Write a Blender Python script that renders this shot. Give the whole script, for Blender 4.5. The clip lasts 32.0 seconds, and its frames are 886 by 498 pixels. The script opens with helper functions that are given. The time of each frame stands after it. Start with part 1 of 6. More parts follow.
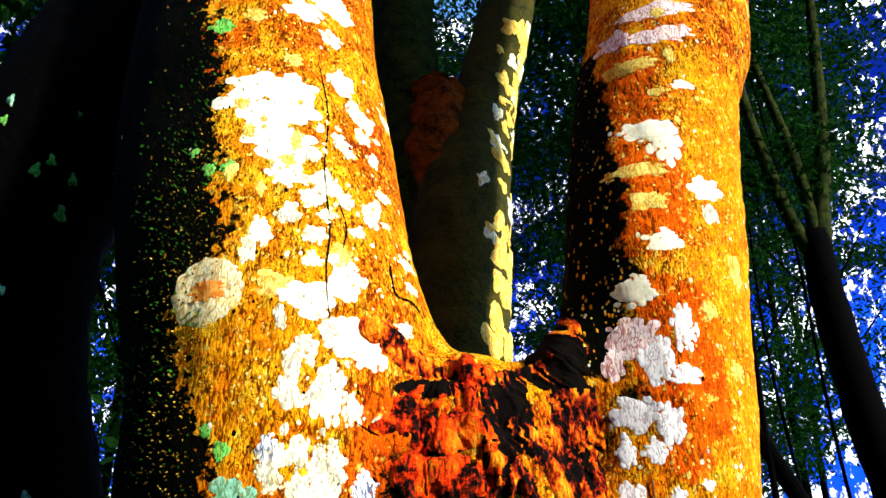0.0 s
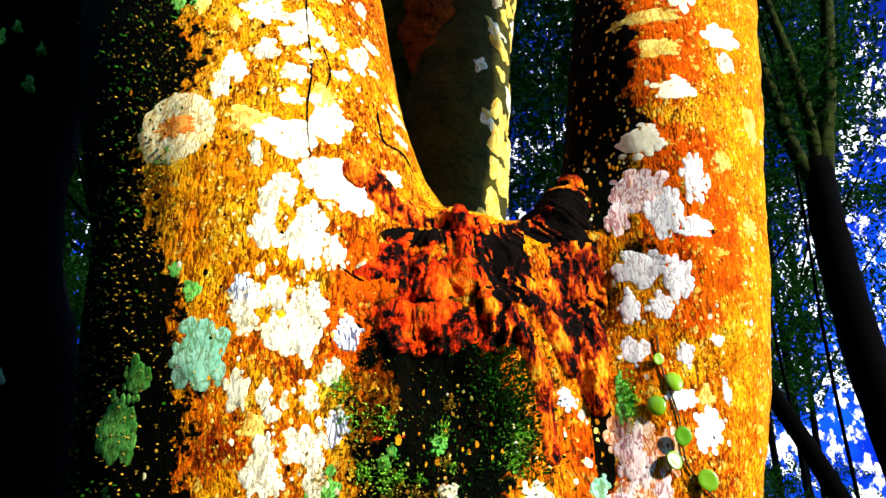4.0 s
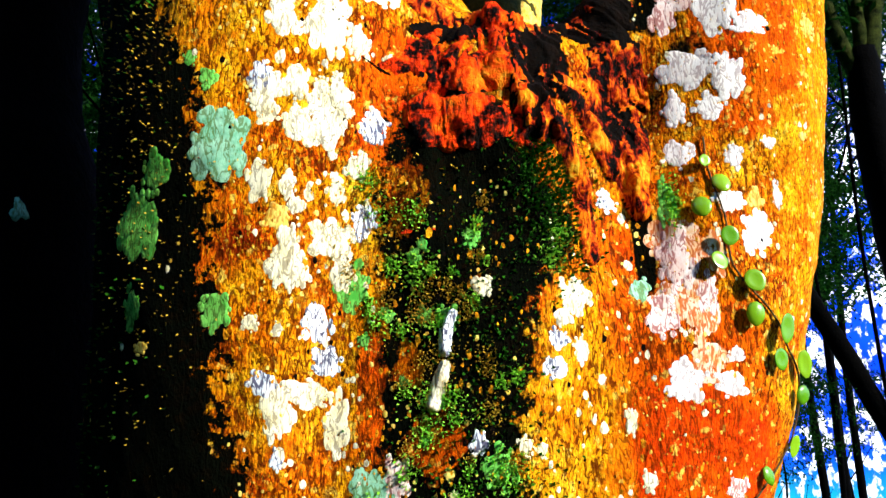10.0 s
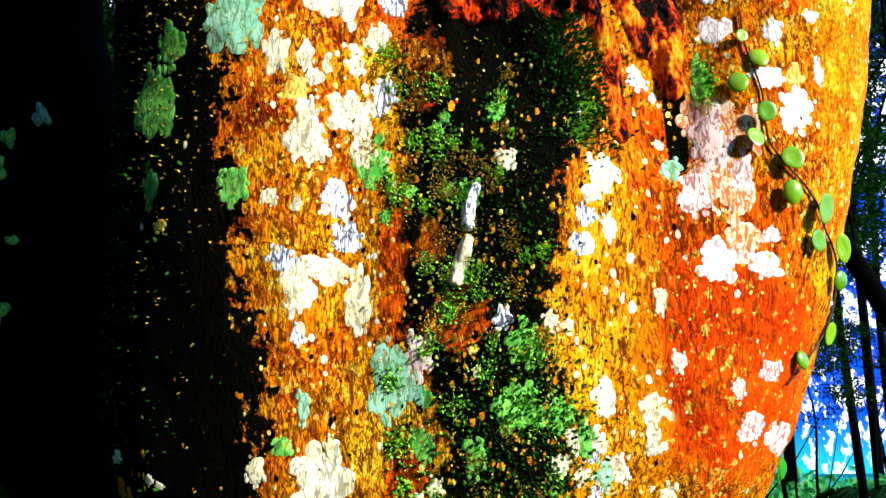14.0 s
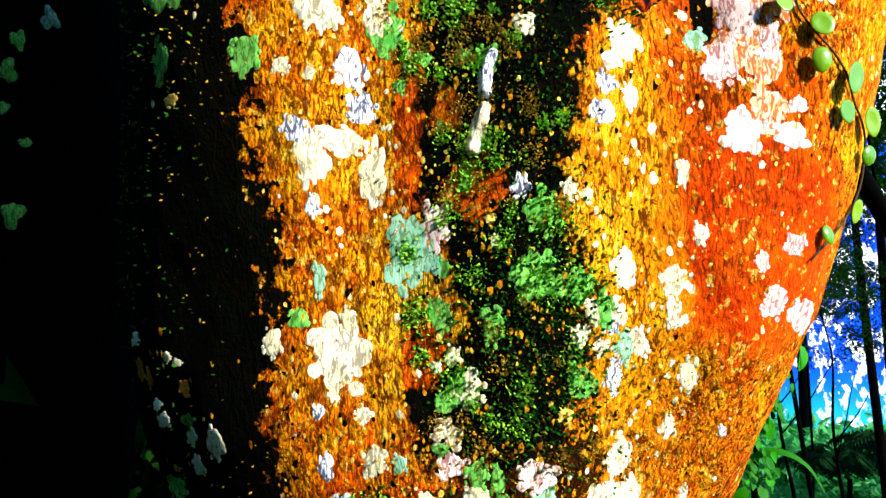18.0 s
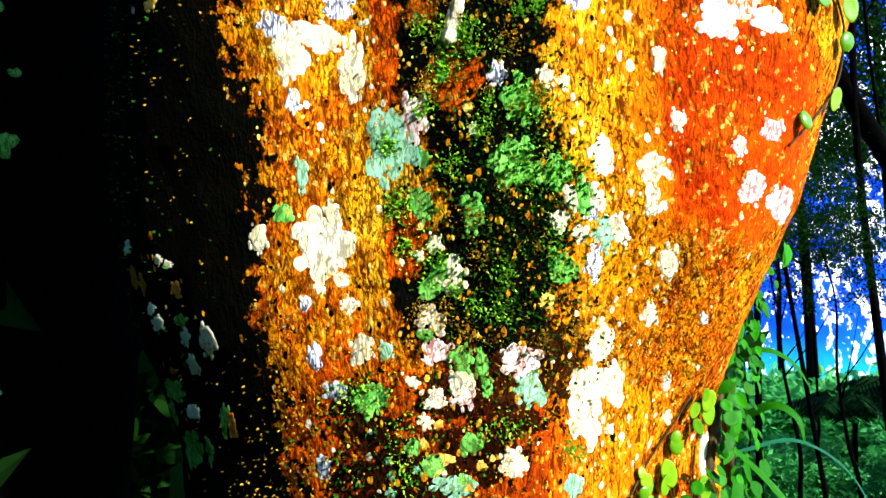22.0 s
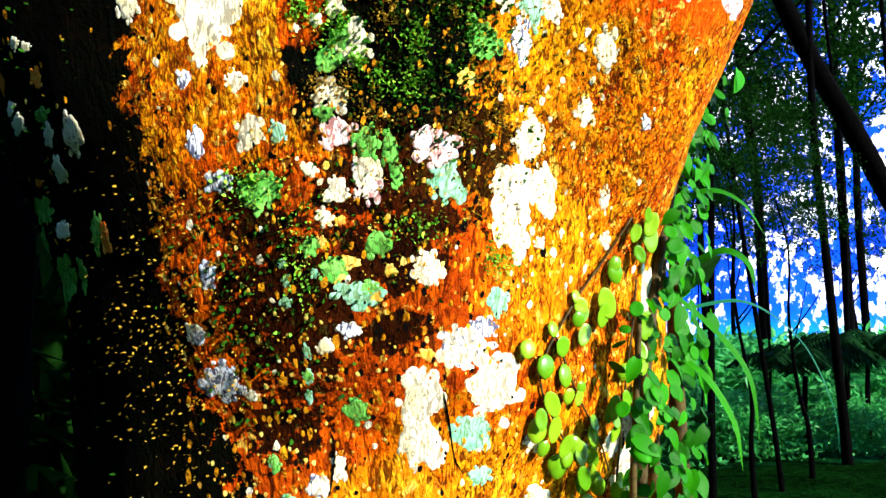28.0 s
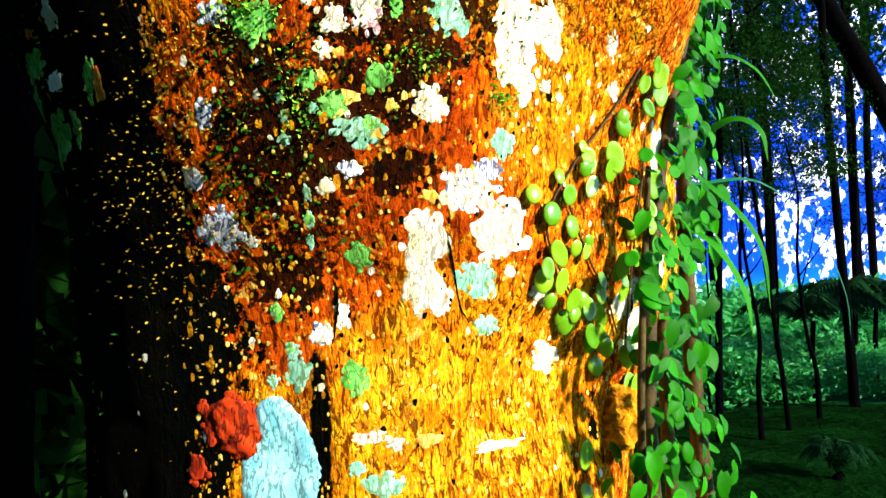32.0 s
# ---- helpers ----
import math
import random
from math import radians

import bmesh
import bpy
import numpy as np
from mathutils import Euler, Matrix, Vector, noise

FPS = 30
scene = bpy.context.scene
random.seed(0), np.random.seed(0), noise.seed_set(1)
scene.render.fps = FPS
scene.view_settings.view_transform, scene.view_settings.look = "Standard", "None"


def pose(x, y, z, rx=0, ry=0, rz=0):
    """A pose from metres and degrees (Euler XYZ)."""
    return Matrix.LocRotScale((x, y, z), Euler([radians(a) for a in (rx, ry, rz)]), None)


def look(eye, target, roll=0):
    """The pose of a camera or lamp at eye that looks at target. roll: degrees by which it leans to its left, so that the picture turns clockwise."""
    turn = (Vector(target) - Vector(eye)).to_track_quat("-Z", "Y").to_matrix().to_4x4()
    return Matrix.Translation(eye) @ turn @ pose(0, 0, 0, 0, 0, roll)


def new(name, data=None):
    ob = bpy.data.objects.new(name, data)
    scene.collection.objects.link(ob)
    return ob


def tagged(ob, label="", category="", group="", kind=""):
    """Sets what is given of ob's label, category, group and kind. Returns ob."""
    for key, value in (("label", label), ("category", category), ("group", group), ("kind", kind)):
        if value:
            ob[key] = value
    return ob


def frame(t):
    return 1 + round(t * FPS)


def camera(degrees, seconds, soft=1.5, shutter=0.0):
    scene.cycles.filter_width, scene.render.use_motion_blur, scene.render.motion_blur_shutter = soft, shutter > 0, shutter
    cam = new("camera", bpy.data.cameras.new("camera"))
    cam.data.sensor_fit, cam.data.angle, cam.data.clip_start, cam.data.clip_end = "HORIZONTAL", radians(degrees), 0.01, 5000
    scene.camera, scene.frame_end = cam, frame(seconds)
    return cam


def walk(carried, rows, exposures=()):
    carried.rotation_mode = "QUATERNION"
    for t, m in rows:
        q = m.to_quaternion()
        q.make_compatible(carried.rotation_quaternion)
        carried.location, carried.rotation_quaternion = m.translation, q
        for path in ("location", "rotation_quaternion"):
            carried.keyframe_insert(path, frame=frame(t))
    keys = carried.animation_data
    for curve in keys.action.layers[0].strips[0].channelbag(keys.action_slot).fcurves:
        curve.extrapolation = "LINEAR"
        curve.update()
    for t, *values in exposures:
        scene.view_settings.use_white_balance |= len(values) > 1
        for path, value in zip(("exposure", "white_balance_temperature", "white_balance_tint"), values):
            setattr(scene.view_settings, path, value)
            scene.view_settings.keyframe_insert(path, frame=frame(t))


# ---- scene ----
cam = camera(60.5, 32.0, 1.5)
METRES, EYE, TILT, LEAN, TURN = 0.9, 1.55, 25.0, 1.0, 0.0
ROWS = [
    (0.0, 0.0, 0.0, 0.0, 0.0, 0.0, -0.0),
    (0.5, 0.0127, 0.0, -0.0143, -0.43, -0.64, -0.48),
    (1.0, 0.0209, 0.0048, -0.0272, 0.14, -1.04, 0.08),
    (1.5, 0.0154, 0.0162, -0.0505, 0.19, -1.53, 0.07),
    (2.0, 0.0147, 0.0383, -0.066, 0.01, -1.68, -0.21),
    (2.5, 0.0065, 0.051, -0.0848, -0.17, -2.02, -0.38),
    (3.0, 0.0051, 0.0607, -0.1014, -0.02, -2.61, -0.08),
    (3.5, 0.0064, 0.0708, -0.1245, -0.09, -3.43, -0.17),
    (5.5, 0.0127, 0.0964, -0.1808, -0.46, -5.61, -1.05),
    (6.0, 0.0129, 0.0915, -0.1903, -0.4, -6.17, -1.14),
    (6.5, 0.0153, 0.0909, -0.2017, -0.19, -6.83, -0.81),
    (7.0, 0.0142, 0.091, -0.2124, -0.21, -7.24, -0.78),
    (7.5, 0.0105, 0.095, -0.2283, -0.06, -7.89, -0.73),
    (8.0, 0.0124, 0.0995, -0.2374, -0.15, -8.13, -0.68),
    (8.5, 0.0104, 0.103, -0.2525, 0.09, -8.67, -0.4),
    (9.0, 0.0109, 0.1129, -0.271, 0.46, -9.36, -0.31),
    (9.5, 0.011, 0.1134, -0.2824, 0.83, -9.7, 0.04),
    (10.0, 0.0021, 0.1153, -0.2975, 1.68, -10.32, 0.2),
    (10.5, -0.001, 0.1162, -0.3091, 2.13, -10.68, 0.19),
    (11.0, 0.0043, 0.1154, -0.3163, 2.63, -10.94, 0.69),
    (11.5, 0.0055, 0.1151, -0.3269, 2.64, -11.34, 0.5),
    (12.0, 0.0061, 0.1159, -0.3402, 3.0, -11.79, 0.27),
    (12.5, 0.0049, 0.1149, -0.3495, 3.4, -12.06, 0.24),
    (13.0, 0.0052, 0.1162, -0.3625, 3.42, -12.38, 0.06),
    (13.5, 0.0058, 0.1188, -0.3754, 3.45, -12.76, 0.23),
    (14.0, 0.0065, 0.1203, -0.3912, 3.7, -13.43, 0.68),
    (14.5, 0.0089, 0.1216, -0.4075, 3.61, -14.08, 0.56),
    (15.0, 0.0081, 0.1195, -0.4225, 4.05, -14.46, 0.72),
    (15.5, 0.0059, 0.1234, -0.4381, 3.92, -14.94, 0.78),
    (17.5, 0.0023, 0.1175, -0.4802, 4.87, -16.45, 1.76),
    (18.0, 0.0039, 0.1107, -0.4828, 4.69, -16.62, 1.31),
    (18.5, 0.0118, 0.101, -0.4825, 4.68, -16.69, 1.63),
    (19.0, 0.0177, 0.0909, -0.4908, 4.61, -17.16, 1.74),
    (19.5, 0.0218, 0.0834, -0.5012, 4.68, -17.62, 1.89),
    (20.0, 0.0225, 0.0777, -0.5086, 4.6, -17.89, 2.45),
    (20.5, 0.0252, 0.0729, -0.5152, 4.84, -18.16, 2.78),
    (21.0, 0.025, 0.0696, -0.5308, 4.71, -18.61, 2.54),
    (21.5, 0.027, 0.0703, -0.5407, 4.72, -18.86, 2.91),
    (22.0, 0.0312, 0.0755, -0.5567, 4.71, -19.01, 2.96),
    (22.5, 0.0368, 0.076, -0.5741, 4.49, -19.06, 3.35),
    (23.0, 0.0376, 0.0808, -0.5981, 4.07, -19.37, 3.17),
    (23.5, 0.037, 0.0837, -0.6153, 3.9, -19.67, 3.01),
    (24.0, 0.0405, 0.0881, -0.6327, 3.64, -19.8, 2.75),
    (24.5, 0.0425, 0.0918, -0.6484, 3.32, -19.76, 2.54),
    (26.5, 0.0528, 0.103, -0.7108, 2.87, -20.13, 1.72),
    (27.0, 0.0564, 0.1103, -0.7335, 2.6, -20.18, 1.9),
    (27.5, 0.0627, 0.1155, -0.7555, 2.3, -20.33, 1.86),
    (28.0, 0.0707, 0.1151, -0.7739, 2.05, -20.63, 1.86),
    (28.5, 0.0755, 0.107, -0.7889, 2.49, -21.04, 2.29),
    (29.0, 0.0786, 0.1021, -0.8026, 2.56, -21.44, 2.63),
    (29.5, 0.0796, 0.1034, -0.8155, 2.61, -21.66, 2.94),
    (30.0, 0.0724, 0.1104, -0.8325, 2.72, -22.04, 3.38),
    (30.5, 0.0637, 0.111, -0.8459, 2.96, -22.3, 3.23),
    (31.0, 0.0625, 0.1073, -0.863, 2.9, -22.6, 2.79),
    (31.5, 0.066, 0.0997, -0.8784, 2.5, -23.11, 2.68),
    (32.0, 0.07, 0.0899, -0.8894, 2.25, -23.25, 2.66),
]
walk(cam, [(t, pose(0, 0, EYE, TILT, LEAN, TURN) @ pose(METRES * x, METRES * y, METRES * z, 90 + pitch, roll, yaw)) for t, x, y, z, yaw, pitch, roll in ROWS],
     [(0.0, 1.95), (9.0, 1.95), (20.0, 2.15), (27.0, 2.3), (32.0, 2.3)])

# ---- sky, sun ----
AZ, ELEV = radians(54), radians(24)          # towards the sun: right of straight back, above the horizon
world = bpy.data.worlds.new("world")
scene.world = world
world.use_nodes = True
sky = world.node_tree.nodes.new("ShaderNodeTexSky")
sky.sky_type, sky.sun_disc = "NISHITA", False
sky.sun_elevation, sky.sun_rotation = ELEV, math.pi - AZ
sky.air_density, sky.dust_density, sky.ozone_density = 1.5, 0.0, 10.0
world.node_tree.links.new(sky.outputs[0], world.node_tree.nodes["Background"].inputs[0])
world.node_tree.nodes["Background"].inputs[1].default_value = 0.13
sun = new("sun", bpy.data.lights.new("sun", "SUN"))
sun.data.energy, sun.data.angle, sun.data.color = 2.3, radians(3), (1.0, 0.94, 0.82)
sun.matrix_world = look((math.sin(AZ) * 20 * math.cos(ELEV), -math.cos(AZ) * 20 * math.cos(ELEV), 20 * math.sin(ELEV)), (0, 0, 0))


# ---- small tools ----
def thing(name, label, category, at=(0, 0, 0), group="", kind=""):
    ob = new(name)
    ob.empty_display_size = 0.05
    ob.location = at
    return tagged(ob, label, category, group, kind)


def mesh_of(name, verts, faces, mats, smooth=True):
    me = bpy.data.meshes.new(name)
    me.from_pydata([tuple(v) for v in verts], [], [tuple(f) for f in faces])
    for m in mats if isinstance(mats, (list, tuple)) else [mats]:
        me.materials.append(m)
    if smooth:
        me.shade_smooth()
    return me


def part(name, data, material, parent, label="", kind=""):
    if isinstance(data, bmesh.types.BMesh):
        me = bpy.data.meshes.new(name)
        data.to_mesh(me)
        data.free()
        me.materials.append(material)
        me.shade_smooth()
        data = me
    ob = new(name, data)
    if parent is not None:
        ob.parent = parent
        ob.matrix_parent_inverse = Matrix.Translation(-parent.location)
    return tagged(ob, label, kind=kind)


def value_noise(p, scale, seed=0):
    """Smooth noise from -1 to 1 at the points p (n x 3)."""
    table = np.random.default_rng(seed).uniform(-1, 1, 4096)
    q = np.asarray(p) * scale
    i = np.floor(q).astype(np.int64)
    f = q - i
    f = f * f * (3 - 2 * f)
    out = np.zeros(len(q))
    for dx in (0, 1):
        for dy in (0, 1):
            for dz in (0, 1):
                h = ((i[:, 0] + dx) * 73856093 ^ (i[:, 1] + dy) * 19349663 ^ (i[:, 2] + dz) * 83492791) & 4095
                w = (f[:, 0] if dx else 1 - f[:, 0]) * (f[:, 1] if dy else 1 - f[:, 1]) * (f[:, 2] if dz else 1 - f[:, 2])
                out += table[h] * w
    return out


def tube(points, radii, sides=12, wobble=0.0, seed=0, cap=True):
    """Vertices and faces of a tapered tube along points."""
    pts = [Vector(p) for p in points]
    rng = random.Random(seed)
    verts, faces = [], []
    n = len(pts)
    ref = Vector((0.3, 1, 0.1))
    for k, p in enumerate(pts):
        d = (pts[min(k + 1, n - 1)] - pts[max(k - 1, 0)]).normalized()
        a = d.cross(ref).normalized()
        b = d.cross(a)
        for s in range(sides):
            w = 2 * math.pi * s / sides
            r = radii[k] * (1 + wobble * (rng.random() - 0.5))
            verts.append(p + a * math.cos(w) * r + b * math.sin(w) * r)
    for k in range(n - 1):
        for s in range(sides):
            s2 = (s + 1) % sides
            faces.append((k * sides + s, k * sides + s2, (k + 1) * sides + s2, (k + 1) * sides + s))
    if cap:
        faces.append(tuple(range(sides - 1, -1, -1)))
        faces.append(tuple((n - 1) * sides + s for s in range(sides)))
    return verts, faces


def spline(ctrl, steps):
    """Catmull-Rom through rows of numbers."""
    c = np.array(ctrl, float)
    c = np.vstack([2 * c[0] - c[1], c, 2 * c[-1] - c[-2]])
    out = []
    for i in range(1, len(c) - 2):
        for s in range(steps):
            t = s / steps
            out.append(0.5 * (2 * c[i] + (c[i + 1] - c[i - 1]) * t + (2 * c[i - 1] - 5 * c[i] + 4 * c[i + 1] - c[i + 2]) * t * t
                              + (3 * c[i] - c[i - 1] - 3 * c[i + 1] + c[i + 2]) * t ** 3))
    out.append(c[-2])
    return np.array(out)


# ---- materials ----
class Nodes:
    """A short hand for node trees."""

    def __init__(self, name, rough=0.8, spec=0.2):
        self.mat = bpy.data.materials.new(name)
        self.mat.use_nodes = True
        self.t = self.mat.node_tree
        self.bsdf = self.t.nodes["Principled BSDF"]
        self.bsdf.inputs["Roughness"].default_value = rough
        self.bsdf.inputs["Specular IOR Level"].default_value = spec
        self.coord = self.t.nodes.new("ShaderNodeTexCoord").outputs["Object"]

    def put(self, socket, v):
        if isinstance(v, bpy.types.NodeSocket):
            self.t.links.new(v, socket)
        elif isinstance(v, (tuple, list)) and len(v) == 3 and socket.type == "RGBA":
            socket.default_value = (*v, 1)
        else:
            socket.default_value = v

    def scaled(self, x, y, z):
        n = self.t.nodes.new("ShaderNodeVectorMath")
        n.operation = "MULTIPLY"
        self.put(n.inputs[0], self.coord)
        n.inputs[1].default_value = (x, y, z)
        return n.outputs[0]

    def noise(self, scale, detail=4, rough=0.55, vec=None, warp=0.0):
        n = self.t.nodes.new("ShaderNodeTexNoise")
        self.put(n.inputs["Vector"], vec if vec is not None else self.coord)
        n.inputs["Scale"].default_value, n.inputs["Detail"].default_value = scale, detail
        n.inputs["Roughness"].default_value, n.inputs["Distortion"].default_value = rough, warp
        return n.outputs["Fac"]

    def cells(self, scale, vec=None, feature="DISTANCE_TO_EDGE"):
        n = self.t.nodes.new("ShaderNodeTexVoronoi")
        n.feature = feature
        self.put(n.inputs["Vector"], vec if vec is not None else self.coord)
        n.inputs["Scale"].default_value = scale
        return n.outputs["Distance"]

    def math(self, op, a, b=0.0, clamp=False):
        n = self.t.nodes.new("ShaderNodeMath")
        n.operation, n.use_clamp = op, clamp
        self.put(n.inputs[0], a)
        self.put(n.inputs[1], b)
        return n.outputs[0]

    def step(self, v, lo, hi, out_lo=0.0, out_hi=1.0):
        n = self.t.nodes.new("ShaderNodeMapRange")
        n.interpolation_type = "SMOOTHSTEP"
        self.put(n.inputs[0], v)
        for k, x in enumerate((lo, hi, out_lo, out_hi)):
            n.inputs[k + 1].default_value = x
        return n.outputs[0]

    def mix(self, fac, a, b):
        n = self.t.nodes.new("ShaderNodeMix")
        n.data_type = "RGBA"
        self.put(n.inputs[0], fac)
        self.put(n.inputs[6], a)
        self.put(n.inputs[7], b)
        return n.outputs[2]

    def lines(self, sx, sz, width, detail=2, warp=0.6):
        """1 along fine wriggling upright lines, 0 between."""
        d = self.math("ABSOLUTE", self.math("SUBTRACT", self.noise(1.0, detail, 0.5, self.scaled(sx, sx, sz), warp), 0.5))
        return self.step(d, width, width * 0.35)

    def ramp(self, fac, *stops):
        n = self.t.nodes.new("ShaderNodeValToRGB")
        while len(n.color_ramp.elements) < len(stops):
            n.color_ramp.elements.new(0.5)
        for e, (p, c) in zip(n.color_ramp.elements, stops):
            e.position, e.color = p, (*c, 1)
        self.put(n.inputs[0], fac)
        return n.outputs[0]

    def curve(self, v, low, high, *stops):
        """A number that runs through stops (v, value) as v goes from low to high; values from -0.5 to 0.5."""
        t = self.ramp(self.math("DIVIDE", self.math("SUBTRACT", v, low), high - low),
                      *(((p - low) / (high - low), (q + 0.5,) * 3) for p, q in stops))
        return self.math("SUBTRACT", t, 0.5)

    def chance(self):
        return self.t.nodes.new("ShaderNodeObjectInfo").outputs["Random"]

    def island(self):
        return self.t.nodes.new("ShaderNodeNewGeometry").outputs["Random Per Island"]

    def blob(self, centre, size, ragged=0.6, freq=14.0):
        """1 inside an uneven patch round centre, 0 outside."""
        s = self.t.nodes.new("ShaderNodeVectorMath")
        s.operation = "SUBTRACT"
        self.put(s.inputs[0], self.coord)
        s.inputs[1].default_value = centre
        d = self.t.nodes.new("ShaderNodeVectorMath")
        d.operation = "DIVIDE"
        self.put(d.inputs[0], s.outputs[0])
        d.inputs[1].default_value = size
        n = self.t.nodes.new("ShaderNodeVectorMath")
        n.operation = "LENGTH"
        self.put(n.inputs[0], d.outputs[0])
        w = self.math("MULTIPLY", self.math("SUBTRACT", self.noise(freq, 5, 0.65), 0.5), ragged * 2.4)
        return self.step(self.math("ADD", n.outputs["Value"], w), 1.08, 0.9)

    def done(self, colour, height=None, depth=0.01, strength=0.8, rough=None):
        self.put(self.bsdf.inputs["Base Color"], colour)
        if rough is not None:
            self.put(self.bsdf.inputs["Roughness"], rough)
        if height is not None:
            b = self.t.nodes.new("ShaderNodeBump")
            b.inputs["Strength"].default_value, b.inputs["Distance"].default_value = strength, depth
            self.put(b.inputs["Height"], height)
            self.put(self.bsdf.inputs["Normal"], b.outputs[0])
        return self.mat


def bark_material():
    n = Nodes("orange_bark", 0.9, 0.02)
    wrinkle = n.noise(1.0, 3, 0.6, n.scaled(170, 170, 52), 0.7)
    mid = n.noise(24, 5, 0.65)
    big = n.noise(5, 3, 0.5)
    tone = n.math("ADD", n.math("MULTIPLY", mid, 0.6), n.math("MULTIPLY", big, 0.4))
    base = n.ramp(tone, (0.38, (0.30, 0.016, 0.001)), (0.455, (0.72, 0.13, 0.001)), (0.52, (0.80, 0.26, 0.002)), (0.57, (0.84, 0.40, 0.005)), (0.62, (0.88, 0.55, 0.02)))
    grain = n.noise(1.0, 2, 0.6, n.scaled(330, 330, 150), 0.6)
    base = n.mix(n.math("MULTIPLY", n.step(grain, 0.47, 0.41), 0.72), base, (0.13, 0.022, 0.001))
    base = n.mix(n.math("MULTIPLY", n.step(grain, 0.55, 0.60), 0.55), base, (0.85, 0.50, 0.012))
    # rust-red stains
    red = n.math("MAXIMUM", n.blob((0.245, 1, 1.344), (0.11, 0.25, 0.17), 0.5), n.blob((0.334, 1, 1.844), (0.07, 0.2, 0.16), 0.7))
    red = n.math("MAXIMUM", red, n.blob((0.295, 1, 2.19), (0.09, 0.2, 0.2), 0.8))
    red = n.math("MAXIMUM", red, n.blob((0.161, 1, 1.507), (0.028, 0.2, 0.10), 0.8))
    red = n.math("MAXIMUM", red, n.blob((-0.057, 1, 1.706), (0.07, 0.2, 0.09), 0.9))
    red = n.math("MAXIMUM", red, n.blob((-0.07, 1, 0.93), (0.20, 0.25, 0.17), 0.8))
    for centre, size in (((-0.03, 1.0, 1.352), (0.04, 0.2, 0.045)), ((-0.076, 1.0, 1.20), (0.025, 0.2, 0.035)), ((-0.092, 1.0, 1.40), (0.016, 0.2, 0.07))):
        red = n.math("MAXIMUM", red, n.blob(centre, size, 0.6))
    red = n.math("MAXIMUM", n.math("MULTIPLY", red, 0.92), n.math("MULTIPLY", n.step(n.noise(8, 4, 0.6, None, 0.4), 0.54, 0.62), 0.3))
    base = n.mix(red, base, n.ramp(n.math("ADD", n.math("MULTIPLY", mid, 0.5), n.math("MULTIPLY", grain, 0.5)), (0.35, (0.48, 0.024, 0.001)), (0.60, (0.90, 0.125, 0.001))))
    base = n.mix(n.math("MULTIPLY", n.blob((0.24, 1.0, 1.32), (0.085, 0.3, 0.115), 0.5), 0.9), base, n.ramp(n.math("ADD", n.math("MULTIPLY", mid, 0.5), n.math("MULTIPLY", grain, 0.5)), (0.38, (0.52, 0.022, 0.001)), (0.60, (0.90, 0.075, 0.001))))
    umber = n.math("MAXIMUM", n.blob((-0.06, 1.0, 0.95), (0.11, 0.3, 0.11), 0.8), n.blob((-0.10, 1.0, 0.83), (0.05, 0.3, 0.07), 0.9))
    base = n.mix(n.math("MULTIPLY", umber, 0.6), base, n.ramp(mid, (0.4, (0.10, 0.012, 0.001)), (0.6, (0.42, 0.045, 0.002))))
    # ochre dusting
    ochre = n.math("MAXIMUM", n.blob((0.04, 1.05, 0.74), (0.14, 0.3, 0.13), 0.7), n.blob((-0.271, 0.95, 1.965), (0.15, 0.3, 0.35), 0.8))
    ochre = n.math("MAXIMUM", ochre, n.blob((0.481, 1.1, 1.867), (0.09, 0.3, 0.55), 0.7))
    ochre = n.math("MAXIMUM", ochre, n.blob((0.113, 1, 1.222), (0.06, 0.25, 0.34), 0.7))
    base = n.mix(n.math("MULTIPLY", ochre, 0.5), base, n.ramp(n.math("ADD", n.math("MULTIPLY", mid, 0.4), n.math("MULTIPLY", grain, 0.6)), (0.36, (0.62, 0.16, 0.001)), (0.62, (0.84, 0.40, 0.004))))
    base = n.mix(n.math("MULTIPLY", n.step(n.noise(19, 5, 0.65, None, 0.5), 0.53, 0.60), 0.35), base, (0.78, 0.13, 0.001))
    sulphur = n.blob((0.02, 1.05, 0.75), (0.11, 0.3, 0.09), 0.9, 22)
    base = n.mix(n.math("MULTIPLY", sulphur, n.step(n.noise(26, 4, 0.6), 0.44, 0.60, 0.0, 0.5)), base, n.ramp(grain, (0.38, (0.70, 0.30, 0.004)), (0.58, (0.90, 0.66, 0.02))))
    # pale flecks
    fleck = n.step(n.noise(75, 3, 0.6), 0.60, 0.66)
    base = n.mix(n.math("MULTIPLY", fleck, 0.7), base, (0.85, 0.62, 0.08))
    # algae crust on the left flank, in cleft and spots; flank shade painted in
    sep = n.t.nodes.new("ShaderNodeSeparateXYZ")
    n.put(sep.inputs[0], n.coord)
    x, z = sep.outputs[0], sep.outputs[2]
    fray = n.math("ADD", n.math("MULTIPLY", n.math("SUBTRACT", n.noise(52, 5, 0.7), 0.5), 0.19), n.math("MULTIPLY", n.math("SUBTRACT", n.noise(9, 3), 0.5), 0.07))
    # left of this edge the near-black also stands in for the flank's shade
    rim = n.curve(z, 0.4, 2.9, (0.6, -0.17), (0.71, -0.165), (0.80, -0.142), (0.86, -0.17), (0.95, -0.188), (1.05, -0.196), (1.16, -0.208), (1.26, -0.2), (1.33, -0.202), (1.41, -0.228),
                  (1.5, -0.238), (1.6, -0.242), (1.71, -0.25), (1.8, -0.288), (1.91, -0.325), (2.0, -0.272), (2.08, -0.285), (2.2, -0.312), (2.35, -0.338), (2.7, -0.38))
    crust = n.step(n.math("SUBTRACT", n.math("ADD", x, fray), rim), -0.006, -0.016)
